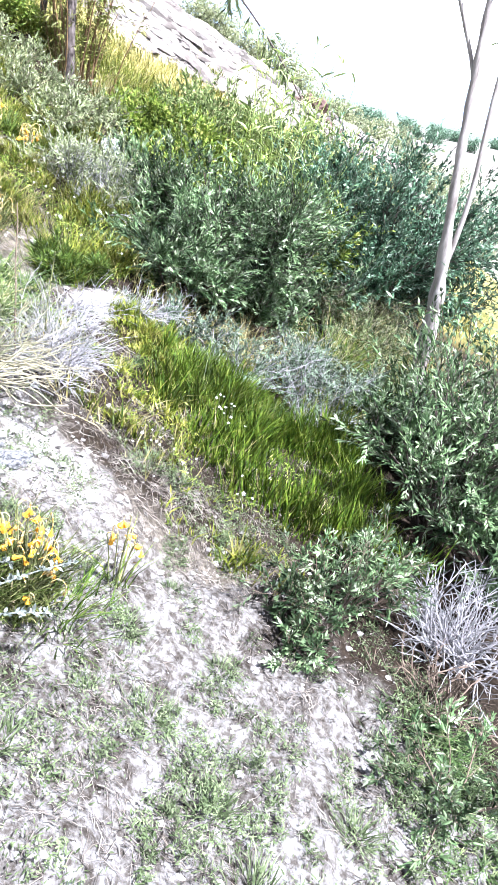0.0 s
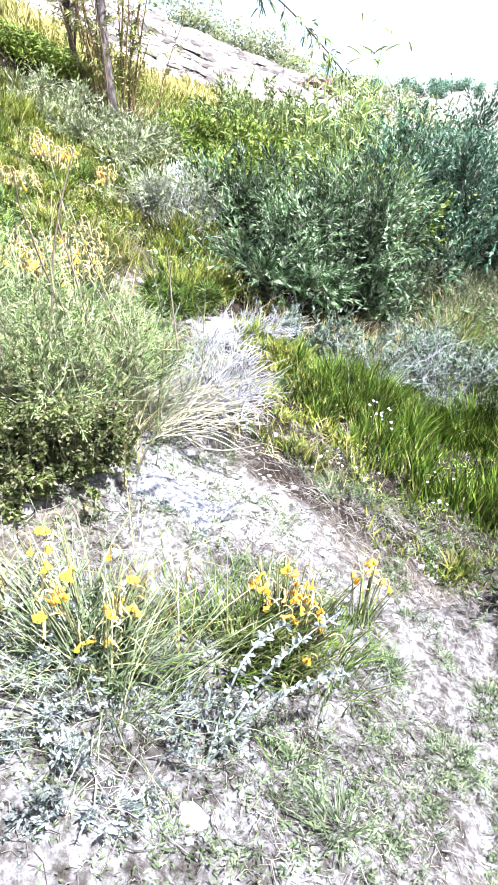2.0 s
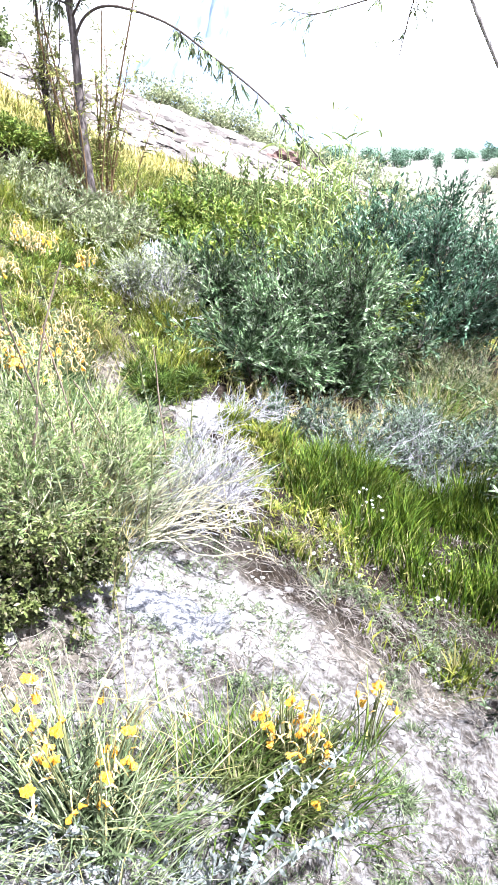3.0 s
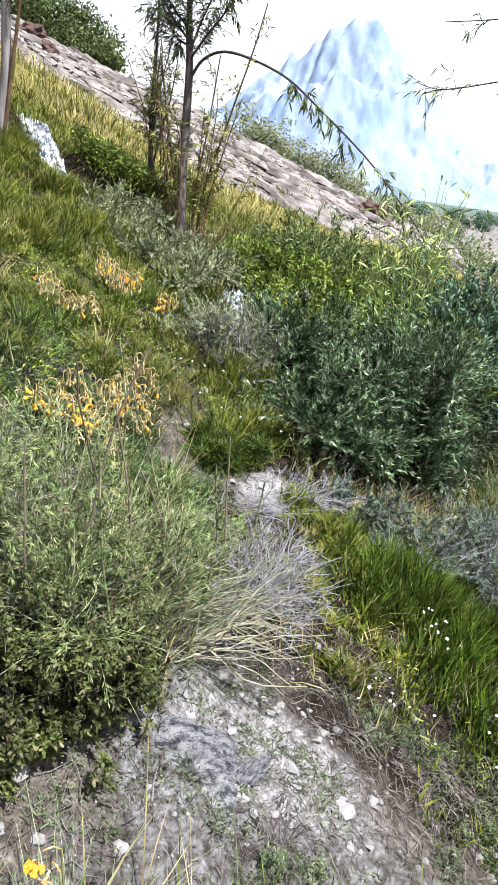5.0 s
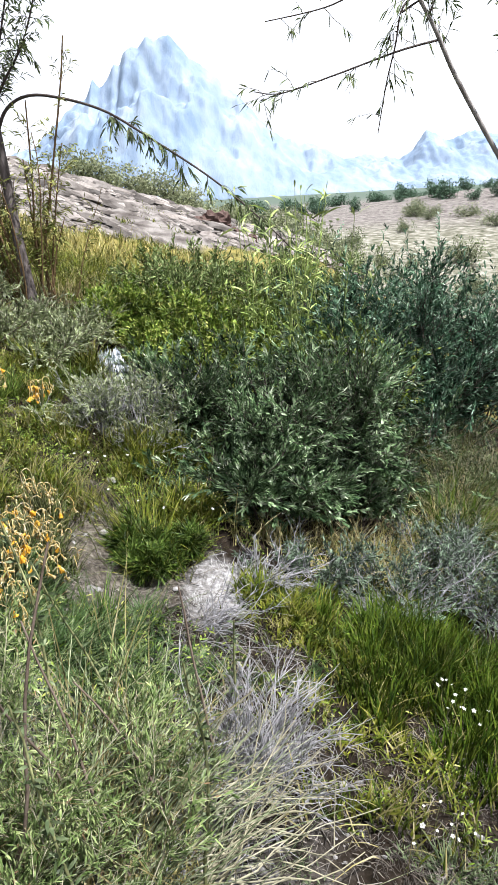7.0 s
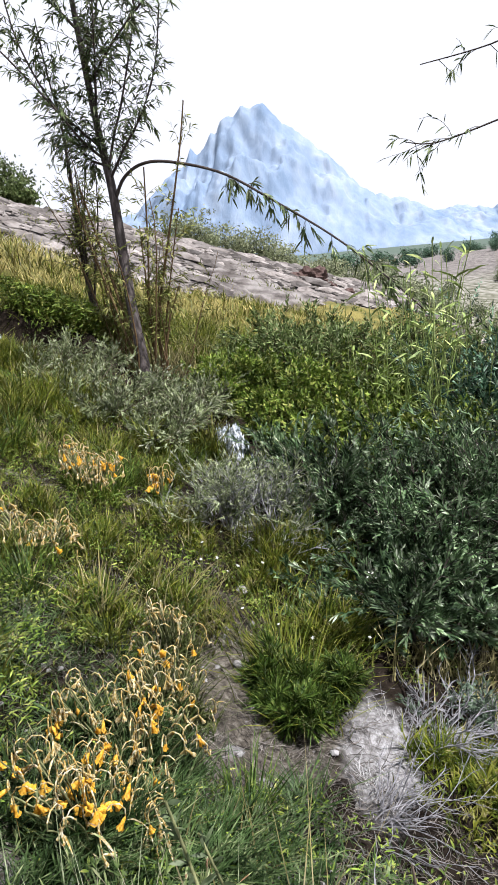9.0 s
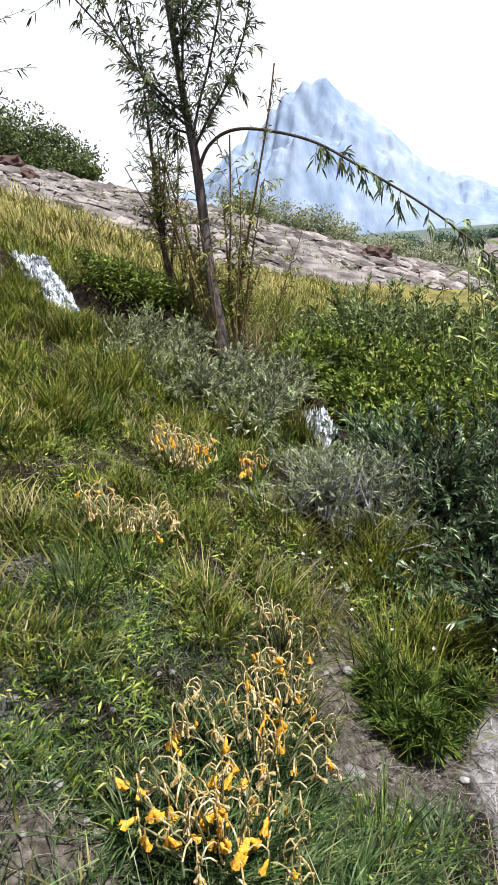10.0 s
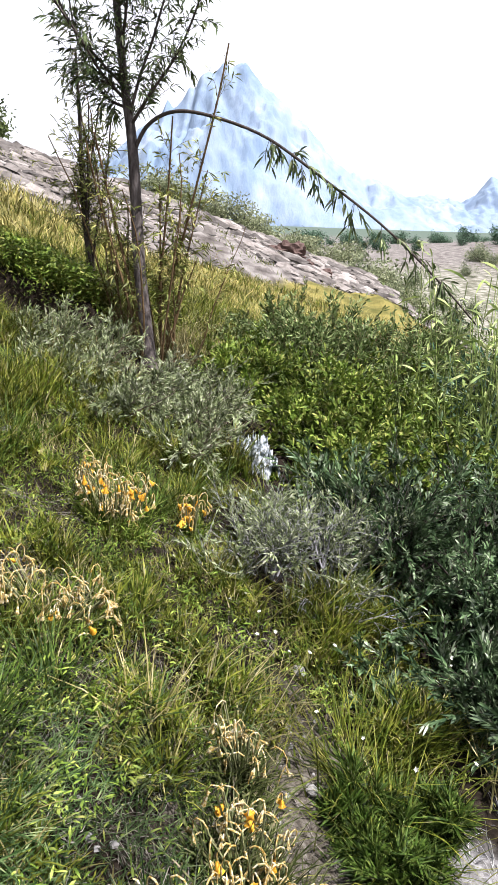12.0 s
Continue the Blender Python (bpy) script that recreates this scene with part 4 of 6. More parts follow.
base = np.array([-2.22, 5.86, float(height(-2.22, 5.86)) - 0.05])
tree = thing("willow_tree", base, "young willow with grey trunk, sparse narrow leaves and one arching branch", "tree", "willows")
gt, gs, gf, gy2 = Geo(), Geo(), Geo(), Geo()
trunk = spline([base, (-2.27, 5.95, 1.2), (-2.33, 6.04, 1.6), (-2.37, 6.12, 2.1), (-2.4, 6.17, 2.4), (-2.44, 6.2, 2.65), (-2.48, 6.2, 3.1), (-2.52, 6.2, 3.7), (-2.55, 6.2, 4.4), (-2.56, 6.2, 5.0)], 40)
tube(gt, trunk, np.interp(np.linspace(0, 1, 40), [0, 0.08, 0.45, 1], [0.06, 0.043, 0.032, 0.009]), 10)
part("trunk", gt.mesh("trunk", M_bark, base), tree, "smooth grey brown bark")
arch = spline([(-2.38, 6.15, 2.3), (-2.29, 6.15, 2.45), (-2.13, 6.14, 2.53), (-1.9, 6.1, 2.51), (-1.55, 6.1, 2.4), (-1.2, 6.02, 2.18), (-0.78, 5.95, 1.89), (-0.42, 5.9, 1.58), (-0.18, 5.85, 1.34)], 40)
ga, gal = Geo(), Geo()
tube(ga, arch, np.linspace(0.014, 0.005, 40), 7)
willow_sprays(ga, gal, arch, 0.52, 50, 0.17, 0.085, 7, 0.5, 0.0022, -0.15)
limb = part("arching_branch", ga.mesh("arching_branch", M_barkd, base), tree, "long dark branch arching to the ground")
part("foliage", gal.mesh("foliage", M_willow, base), limb)
limbs = [[(-2.44, 6.2, 2.6), (-2.56, 6.1, 2.73), (-2.68, 6.0, 2.93), (-2.88, 5.85, 3.21), (-3.1, 5.65, 3.5)],
         [(-2.41, 6.17, 2.5), (-2.34, 6.2, 2.75), (-2.25, 6.2, 2.97), (-2.09, 6.2, 3.5), (-1.98, 6.2, 4.2)],
         [(-2.45, 6.2, 2.68), (-2.62, 6.2, 2.84), (-2.8, 6.2, 3.06), (-2.98, 6.2, 3.5), (-3.05, 6.2, 4.1)],
         [(-2.49, 6.2, 3.2), (-2.36, 6.3, 3.7), (-2.3, 6.3, 4.5)],
         [(-2.4, 6.17, 2.45), (-2.26, 6.1, 2.62), (-2.08, 6.08, 2.85), (-1.95, 6.1, 3.15), (-1.88, 6.1, 3.5)],
         [(-2.42, 6.2, 2.55), (-2.62, 6.3, 2.66), (-2.78, 6.3, 3.0), (-2.85, 6.3, 3.6)],
         [(-2.48, 6.2, 3.1), (-2.2, 6.1, 3.35), (-1.9, 6.1, 3.6), (-1.62, 6.0, 3.68)],
         [(-2.5, 6.2, 3.45), (-2.78, 6.0, 3.75), (-3.1, 5.9, 3.85)],
         [(-2.46, 6.2, 2.85), (-2.38, 6.1, 3.2), (-2.33, 6.1, 3.7)]]
for pts in limbs:
    line = spline(pts, 18)
    gl2 = Geo()
    gf = Geo()
    tube(gl2, line, np.linspace(0.011, 0.004, 18), 6)
    willow_sprays(gl2, gf, line, 0.1, 46, 0.32, 0.072, 12, 0.3, 0.0026)
    lm = part("limb", gl2.mesh("limb", M_barkd, base), tree)
    part("foliage", gf.mesh("foliage", M_willow, base), lm)
gs, gf = Geo(), Geo()
willow_sprays(gs, gf, trunk, 0.5, 90, 0.45, 0.07, 11, 0.3, 0.0028)
part("twig_spray", gs.mesh("twig_spray", M_barkd, base), tree)
part("foliage", gf.mesh("foliage", M_willow, base), tree)

# basal shoots round the trunk, and the second stem
base = np.array([-2.3, 6.05, float(height(-2.3, 6.05)) - 0.03])
shoots = thing("willow_shoots", base, "yellow brown upright willow shoots round the trunk", "shoots")
gf, gsp = Geo(), Geo()
for i in range(18):
    a = rng.uniform(-0.3, 3.5) if i % 3 else rng.uniform(0, 6.28)
    q = base + [0.27 * math.cos(a) * rng.uniform(0.4, 1.3), 0.18 * math.sin(a), 0]
    h = rng.uniform(0.6, 1.4) if i < 16 else rng.uniform(1.5, 1.9)
    line = curve_path(q, ((0.22 if i < 27 else 0.08) * math.cos(a) + rng.normal(0, 0.1 if i < 27 else 0.05), 0.1 * math.sin(a), 1), h, 9, (0, 0, 0.1), 0.07)
    gsh = Geo()
    tube(gsh, line, np.linspace(0.0075, 0.003, 10) * rng.uniform(0.7, 1.3), 5)
    willow_sprays(gsp, gf, line, 0.3, 12, 0.22, 0.06, 8, 0.1, 0.0016, 0.4)
    part("shoot", gsh.mesh("shoot", M_shoot, base), shoots)
for pts, r in [([(-2.27, 6.0, 0.95), (-2.39, 6.05, 1.44), (-2.55, 6.1, 2.08), (-2.62, 6.1, 2.4)], 0.013), ([(-2.3, 6.0, 0.95), (-2.43, 6.03, 1.45), (-2.6, 6.05, 2.05), (-2.7, 6.1, 2.5)], 0.011), ([(-2.18, 6.1, 0.95), (-2.22, 6.1, 1.35), (-2.16, 6.1, 1.95), (-2.12, 6.1, 2.5)], 0.012), ([(-2.16, 6.1, 0.95), (-2.15, 6.1, 1.4), (-2.03, 6.1, 1.87), (-1.85, 6.1, 2.56), (-1.78, 6.1, 2.9)], 0.012), ([(-2.14, 6.12, 0.95), (-2.1, 6.12, 1.35), (-2.0, 6.12, 1.8), (-1.9, 6.12, 2.2)], 0.009), ([(-2.2, 6.08, 0.95), (-2.2, 6.08, 1.5), (-2.2, 6.08, 2.1)], 0.01)]:
    line = spline(pts, 14)
    gsh = Geo()
    tube(gsh, line, np.linspace(r, r * 0.4, 14), 6)
    willow_sprays(gsp, gf, line, 0.35, 30, 0.24, 0.062, 10, 0.1, 0.0018, 0.4)
    part("shoot", gsh.mesh("shoot", M_shoot, base), shoots)
tagged(part("twig", gsp.mesh("twig", M_shoot, base), shoots), kind="stuff")
part("foliage", gf.mesh("foliage", M_willow_y, base), shoots)

base = np.array([-2.82, 6.62, float(height(-2.82, 6.62)) - 0.04])
second = thing("willow_tree", base, "thin dark leaning willow stem with leafy top", "tree", "willows")
stem = spline([base, (-2.84, 6.6, 1.6), (-2.87, 6.6, 2.0), (-2.87, 6.6, 2.45), (-2.88, 6.6, 2.95)], 24)
gt, gs, gf = Geo(), Geo(), Geo()
tube(gt, stem, np.linspace(0.034, 0.008, 24), 7)
part("trunk", gt.mesh("trunk", M_barkd, base), second)
willow_sprays(gs, gf, stem, 0.4, 80, 0.42, 0.06, 12, 0.15)
for k in range(3):
    side = curve_path(stem[3], (0.1 * (k - 1), -0.1 + rng.normal(0, 0.1), 1), 1.2, 8, (0, 0, 0), 0.05)
    gsd = Geo()
    tube(gsd, side, np.linspace(0.012, 0.004, 9), 5)
    willow_sprays(gsd, gf, side, 0.3, 22, 0.3, 0.06, 11, 0.1)
    part("limb", gsd.mesh("limb", M_barkd, base), second)
part("twig_spray", gs.mesh("twig_spray", M_barkd, base), second)
part("foliage", gf.mesh("foliage", M_willow_y, base), second)

base = np.array([-3.74, 5.5, float(height(-3.74, 5.5)) - 0.05])
third = thing("willow_tree", base, "two grey willow stems beside the little waterfall", "tree", "willows")
gf = Geo()
for pts, r, mt in [([base, (-3.72, 5.5, 1.8), (-3.69, 5.5, 2.09), (-3.69, 5.5, 2.4), (-3.70, 5.5, 2.66), (-3.74, 5.52, 3.2), (-3.76, 5.5, 3.9)], 0.055, M_barkw), ([base + [0.02, -0.02, 0.0], (-3.67, 5.48, 1.8), (-3.62, 5.48, 2.18), (-3.55, 5.48, 2.67), (-3.49, 5.48, 3.2), (-3.46, 5.48, 3.7)], 0.02, M_shoot)]:
    line = spline(pts, 30)
    gt, gl2 = Geo(), Geo()
    tube(gt, line, np.linspace(r, r * 0.35, 30), 8)
    st = part("trunk", gt.mesh("trunk", mt, base), third)
    willow_sprays(gl2, gf, line, 0.55, 30, 0.35, 0.06, 10, 0.3, 0.0026)
    part("twig_spray", gl2.mesh("twig_spray", M_barkd, base), st)
part("foliage", gf.mesh("foliage", M_willow, base), third)

# ---- leaning pale tree at the right ----
base = np.array([1.18, 4.2, float(height(1.18, 4.2)) - 0.05])
lean_tree = thing("leaning_tree", base, "pale weathered trunk leaning over, with thin hanging branches", "tree", "willows")
gt, gs, gf = Geo(), Geo(), Geo()
trunk = spline([base, (1.13, 4.2, 0.28), (1.07, 4.2, 0.66), (0.98, 4.25, 1.15), (0.92, 4.3, 1.51), (0.87, 4.35, 1.85), (0.83, 4.4, 2.17), (0.79, 4.4, 2.7), (0.76, 4.4, 3.3)], 44)
tube(gt, trunk, np.interp(np.linspace(0, 1, 44), [0, 0.2, 0.35, 0.7, 1], [0.062, 0.05, 0.03, 0.02, 0.008]) * (1 + 0.14 * np.sin(np.arange(44) * 1.7)), 9)
part("trunk", gt.mesh("trunk", M_barkw, base), lean_tree, "bare split grey bark")
for pts, r in [([(1.08, 4.2, 0.6), (1.1, 4.3, 1.1), (1.04, 4.4, 1.7), (1.0, 4.5, 2.4), (0.95, 4.5, 3.1)], 0.02), ([(0.96, 4.27, 1.3), (0.93, 4.33, 1.6), (0.86, 4.38, 1.8), (0.72, 4.4, 2.03), (0.57, 4.4, 2.27), (0.46, 4.4, 2.48), (0.34, 4.4, 2.68), (0.2, 4.4, 3.0), (0.1, 4.4, 3.4)], 0.016)]:
    line = spline(pts, 26)
    gl2 = Geo()
    tube(gl2, line, np.linspace(r, r * 0.4, 26), 6)
    willow_sprays(gl2, gf, line, 0.6, 16, 0.28, 0.06, 8)
    part("limb", gl2.mesh("limb", M_barkw, base), lean_tree)
for pts, many in [([(0.48, 4.4, 2.42), (0.27, 4.33, 2.37), (-0.04, 4.3, 2.28), (-0.31, 4.28, 2.21), (-0.45, 4.25, 2.22)], 15),
                  ([(0.34, 4.4, 2.68), (0.14, 4.3, 2.65), (-0.08, 4.3, 2.57), (-0.38, 4.28, 2.52)], 9),
                  ([(0.36, 4.4, 2.62), (0.28, 4.32, 2.54), (0.25, 4.3, 2.39), (0.21, 4.3, 2.23), (0.17, 4.3, 2.0)], 16),
                  ([(0.3, 4.4, 2.55), (0.45, 4.4, 2.62), (0.6, 4.3, 2.6)], 5),
                  ([(0.42, 4.4, 2.5), (0.48, 4.4, 2.65), (0.55, 4.4, 2.9)], 5)]:
    line = spline(pts, 20)
    gl2 = Geo()
    tube(gl2, line, np.linspace(0.006, 0.0022, 20), 5)
    willow_sprays(gl2, gf, line, 0.1, many, 0.2, 0.05, 6, 0.5, 0.0018, -0.1)
    part("hanging_branch", gl2.mesh("hanging_branch", M_barkd, base), lean_tree)
willow_sprays(gs, gf, trunk, 0.72, 16, 0.25, 0.06, 9, 0.3, 0.002)
part("twig_spray", gs.mesh("twig_spray", M_barkd, base), lean_tree)
part("foliage", gf.mesh("foliage", M_willow, base), lean_tree)

# ---- shrubs ----
BUCK = "blue green sea buckthorn bush with narrow leaves"
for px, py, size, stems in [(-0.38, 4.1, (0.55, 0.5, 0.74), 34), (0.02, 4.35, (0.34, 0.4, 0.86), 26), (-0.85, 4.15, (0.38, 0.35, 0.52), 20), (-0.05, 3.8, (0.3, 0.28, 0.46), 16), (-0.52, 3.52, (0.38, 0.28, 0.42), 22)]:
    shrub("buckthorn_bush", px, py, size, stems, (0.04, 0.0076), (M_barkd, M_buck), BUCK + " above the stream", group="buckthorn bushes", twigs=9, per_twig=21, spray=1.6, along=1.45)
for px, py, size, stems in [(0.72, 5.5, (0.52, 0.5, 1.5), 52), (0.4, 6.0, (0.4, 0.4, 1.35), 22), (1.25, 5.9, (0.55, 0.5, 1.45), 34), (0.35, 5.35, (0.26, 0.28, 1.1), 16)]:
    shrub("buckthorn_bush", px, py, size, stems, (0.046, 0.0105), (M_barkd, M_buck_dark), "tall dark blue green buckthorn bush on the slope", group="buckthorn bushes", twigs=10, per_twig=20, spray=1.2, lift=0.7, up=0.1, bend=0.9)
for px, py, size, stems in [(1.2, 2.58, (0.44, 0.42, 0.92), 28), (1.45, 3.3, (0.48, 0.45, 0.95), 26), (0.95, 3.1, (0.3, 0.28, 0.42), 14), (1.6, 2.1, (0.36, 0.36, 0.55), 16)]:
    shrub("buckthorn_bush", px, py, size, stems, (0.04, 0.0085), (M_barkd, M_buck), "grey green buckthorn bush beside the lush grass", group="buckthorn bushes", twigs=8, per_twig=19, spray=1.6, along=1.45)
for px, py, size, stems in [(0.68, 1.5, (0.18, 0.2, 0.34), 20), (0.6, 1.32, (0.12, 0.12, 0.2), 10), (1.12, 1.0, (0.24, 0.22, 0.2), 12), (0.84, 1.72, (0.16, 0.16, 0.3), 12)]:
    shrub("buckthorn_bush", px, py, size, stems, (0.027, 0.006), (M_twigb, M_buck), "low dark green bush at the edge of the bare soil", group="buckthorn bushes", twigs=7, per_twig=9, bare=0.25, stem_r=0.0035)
for px, py, size, stems in [(0.05, 3.05, (0.32, 0.22, 0.3), 16), (0.45, 3.15, (0.3, 0.24, 0.42), 20), (-0.28, 3.0, (0.24, 0.16, 0.22), 12), (0.75, 3.45, (0.28, 0.24, 0.4), 16), (0.3, 3.45, (0.22, 0.2, 0.36), 12)]:
    shrub("low_grey_bush", px, py, size, stems, (0.026, 0.0055), (M_twig, M_bluegrey), "low silvery grey bush spreading over the bank", group="silver bushes", twigs=9, per_twig=10, bare=0.3, stem_r=0.0038, lift=0.35, spray=1.3)
for px, py, size, stems in [(-1.32, 3.85, (0.3, 0.28, 0.3), 20), (-1.12, 3.95, (0.3, 0.26, 0.36), 18)]:
    shrub("silver_bush", px, py, size, stems, (0.026, 0.0048), (M_twig, M_silver), "grey green twiggy bush beside the stream", group="silver bushes", twigs=10, per_twig=11, bare=0.3, stem_r=0.004, spray=1.5, along=2.0)
for px, py, sz in [(-2.15, 5.1, 0.12), (-1.9, 4.9, 0.16), (-2.5, 5.35, 0.16), (-1.78, 4.53, 0.18), (-2.15, 4.65, 0.17), (-2.7, 5.1, 0.22), (-1.05, 4.62, 0.18), (-1.95, 5.3, 0.1), (-2.4, 4.95, 0.15), (-1.75, 5.1, 0.12)]:
    shrub("silver_bush", px, py, (0.34, 0.3, sz), 15, (0.034, 0.006), (M_twigb, M_silver), "silvery green bush below the willow", group="silver bushes", twigs=7, per_twig=11, bare=0.12, stem_r=0.0035, lift=0.5, up=1.8, bend=0.1, spray=1.4, along=2.0)
for px, py, sz in [(-0.75, 5.1, 0.6), (-0.35, 4.95, 0.72), (-1.1, 5.5, 0.62), (-0.6, 5.8, 0.75), (0.1, 5.1, 0.8), (-1.4, 6.1, 0.5), (-0.1, 6.1, 0.8), (-1.0, 4.8, 0.4), (-1.6, 5.9, 0.4), (-0.95, 6.4, 0.6), (-0.35, 6.8, 0.75), (-1.6, 6.8, 0.42)]:
    shrub("green_herb", px, py, (0.34, 0.32, sz), 24, (0.042, 0.0125), (M_fstem, M_herb), "bright green leafy herb by the stream", "herb", "herbs by the stream", twigs=9, per_twig=10, stem_r=0.004, lift=0.6)
for px, py, sz in [(-0.9, 7.0, 0.9), (-0.4, 6.9, 1.05), (-1.5, 7.2, 0.62), (0.1, 6.9, 1.2), (-0.7, 6.5, 0.82), (-1.3, 6.75, 0.66), (-0.1, 7.5, 1.15), (-1.1, 6.6, 0.74)]:
    shrub("willow_scrub", px, py, (0.38, 0.34, sz), 22, (0.052, 0.012), (M_shoot, M_bushleaf), "tall grey green willow scrub behind the herbs", group="willow scrub", twigs=10, per_twig=11, stem_r=0.005, lift=0.7, up=1.2)

for px, py, sz in [(0.55, 4.7, 0.5), (0.85, 4.5, 0.45), (1.1, 4.85, 0.55), (0.6, 4.2, 0.4), (0.95, 4.0, 0.4), (0.5, 3.75, 0.3), (0.8, 5.0, 0.6), (0.45, 5.05, 0.5)]:
    shrub("thin_weed", px, py, (0.22, 0.2, sz), 16, (0.026, 0.0055), (M_drystem, M_willow), "thin olive brown weed with sparse narrow leaves", "weed", "weeds by the bushes", twigs=8, per_twig=8, bare=0.35, stem_r=0.003, lift=0.5, up=1.4)

# leafy herb at the foot of the feathery bush, feathery bush and dead bush beside the rock
for px, py, size, stems in [(-0.82, 1.17, (0.14, 0.12, 0.25), 24), (-0.98, 1.16, (0.15, 0.12, 0.28), 24), (-0.74, 1.3, (0.1, 0.1, 0.22), 16), (-1.15, 1.12, (0.14, 0.12, 0.26), 18), (-0.88, 1.04, (0.1, 0.09, 0.16), 12)]:
    shrub("leafy_herb", px, py, size, stems, (0.0145, 0.0068), (M_twigb, M_leafy), "bushy green herb with small broad leaves", "herb", "leafy herbs", twigs=7, per_twig=12, sub=2, stem_r=0.0024, lift=0.25, along=0.4)
for px, py, size, stems in [(-0.86, 1.36, (0.2, 0.22, 0.42), 17), (-1.1, 1.55, (0.26, 0.26, 0.42), 15), (-0.82, 1.64, (0.16, 0.2, 0.32), 11), (-1.3, 1.35, (0.25, 0.25, 0.4), 13)]:
    shrub("feathery_bush", px, py, size, stems, (0.021, 0.0027), (M_drystem, M_bushleaf), "feathery pale green bush beside the rock", group="feathery bushes", twigs=9, per_twig=17, stem_r=0.003, up=1.2, spray=1.5)
dead_bush("dead_bush", -0.58, 1.84, (0.24, 0.24, 0.32), 100, "dead bush of fine grey twigs beside the rock", (0.02, 0.05), twigs=11, r=0.0026)
dead_bush("dead_bush", -0.7, 1.55, (0.1, 0.16, 0.22), 24, "spray of long pale dry stems beside the rock", (0.3, 0.06), twigs=2, r=0.0032, mat=M_drystem)
dead_bush("dead_bush", -0.75, 1.72, (0.12, 0.16, 0.2), 22, "spray of long pale dry stems beside the rock", (0.26, 0.04), twigs=2, r=0.003, mat=M_drystem)
dead_bush("dead_bush", -0.74, 2.5, (0.18, 0.2, 0.13), 44, "dead bush of bleached thin twigs on the white mound", (0.12, 0.0), r=0.0022, twigs=4)
for px, py in [(-0.74, 2.56), (-0.7, 2.72), (-0.68, 2.9)]:
    dead_bush("dead_grass", px, py, (0.1, 0.13, 0.05), 40, "matted bleached dead grass on the white mound", r=0.0014, twigs=3, mat=M_bleached)
dead_bush("dead_bush", -0.58, 2.85, (0.2, 0.14, 0.14), 40, "dead bush of bleached grey twigs on the white mound", (0.1, 0.0), r=0.0028, twigs=7)
dead_bush("dead_bush", 0.0, 2.95, (0.42, 0.18, 0.2), 34, "dead bush of bleached grey twigs over the bank", r=0.003, twigs=7)
dead_bush("dead_bush", 0.5, 3.05, (0.34, 0.2, 0.22), 30, "dead bush of bleached grey twigs over the bank", r=0.003, twigs=7)
dead_bush("dead_bush", 1.22, 1.7, (0.32, 0.32, 0.4), 95, "large dead bush of bleached grey twigs", (-0.05, 0.0), twigs=8, r=0.0038)
dead_bush("dead_bush", 1.1, 1.36, (0.24, 0.22, 0.18), 44, "dead bush of dark grey twigs on the ground", mat=M_twigb)
dead_bush("dead_bush", -1.1, 3.72, (0.22, 0.2, 0.3), 16, "dead bush of bleached grey twigs by the stream")
dead_bush("dead_bush", -0.5, 3.05, (0.3, 0.2, 0.15), 30, "dead bush of bleached grey twigs on the white mound", r=0.003)

# reeds
base = np.array([-0.22, 5.3, float(height(-0.22, 5.3)) - 0.02])
reeds = thing("reed_clump", base, "bright green reeds with long arching leaves", "reeds")
gl3 = Geo()
for _ in range(46):
    q = base + [rng.normal(0, 0.17), rng.normal(0, 0.16), 0]
    line = curve_path(q, (rng.normal(0, 0.12), rng.normal(0, 0.12), 1), rng.uniform(0.95, 1.65), 8, (0, 0, 0), 0.03)
    gst = Geo()
    tube(gst, line, np.linspace(0.005, 0.002, 9), 5)
    part("stalk", gst.mesh("stalk", M_reed, base), reeds)
    i = rng.integers(2, 9, 10)
    az = rng.uniform(0, 6.28, 10)
    leaves(gl3, line[i], np.stack([np.cos(az), np.sin(az), np.full(10, 0.9)], 1), rng.uniform(0.1, 0.24, 10), 0.015, 0.35)
tagged(part("foliage", gl3.mesh("foliage", M_reed, base), reeds), kind="stuff")

# ---- rock, mound, stones ----


def broken_rock(name, seed, facets, label, at, turn, size, mat):
    """A rock with flat broken faces and a rough skin."""
    r2 = np.random.default_rng(seed)
    bm = bmesh.new()
    bmesh.ops.create_icosphere(bm, subdivisions=5, radius=1.0)
    planes = [(Vector(unit(r2.normal(size=3) * [1, 1, 1.3])), r2.uniform(0.5, 0.85)) for _ in range(facets)]
    for v in bm.verts:
        for nrm, d in planes:
            over = v.co.dot(nrm) - d
            if over > 0:
                v.co -= nrm * over
        q = v.co.copy()
        crack = abs(noise.noise(Vector((q.x * 3.2, q.y * 1.4, q.z * 2.0)) + Vector((seed, 0, 0))))
        v.co *= 1 - 0.11 * max(0.0, 1 - crack * 7) + 0.05 * noise.noise(q * 6.0) + 0.035 * noise.noise(q * 17.0)
    rk = bpy.data.meshes.new(name)
    bm.to_mesh(rk)
    bm.free()
    rk.materials.append(mat)
    rock_ob = tagged(new(name, rk), label, "rock", "rocks in the slope")
    rock_ob.location, rock_ob.rotation_euler, rock_ob.scale = (at[0], at[1], float(height(at[0], at[1])) + at[2]), turn, size
    return rock_ob


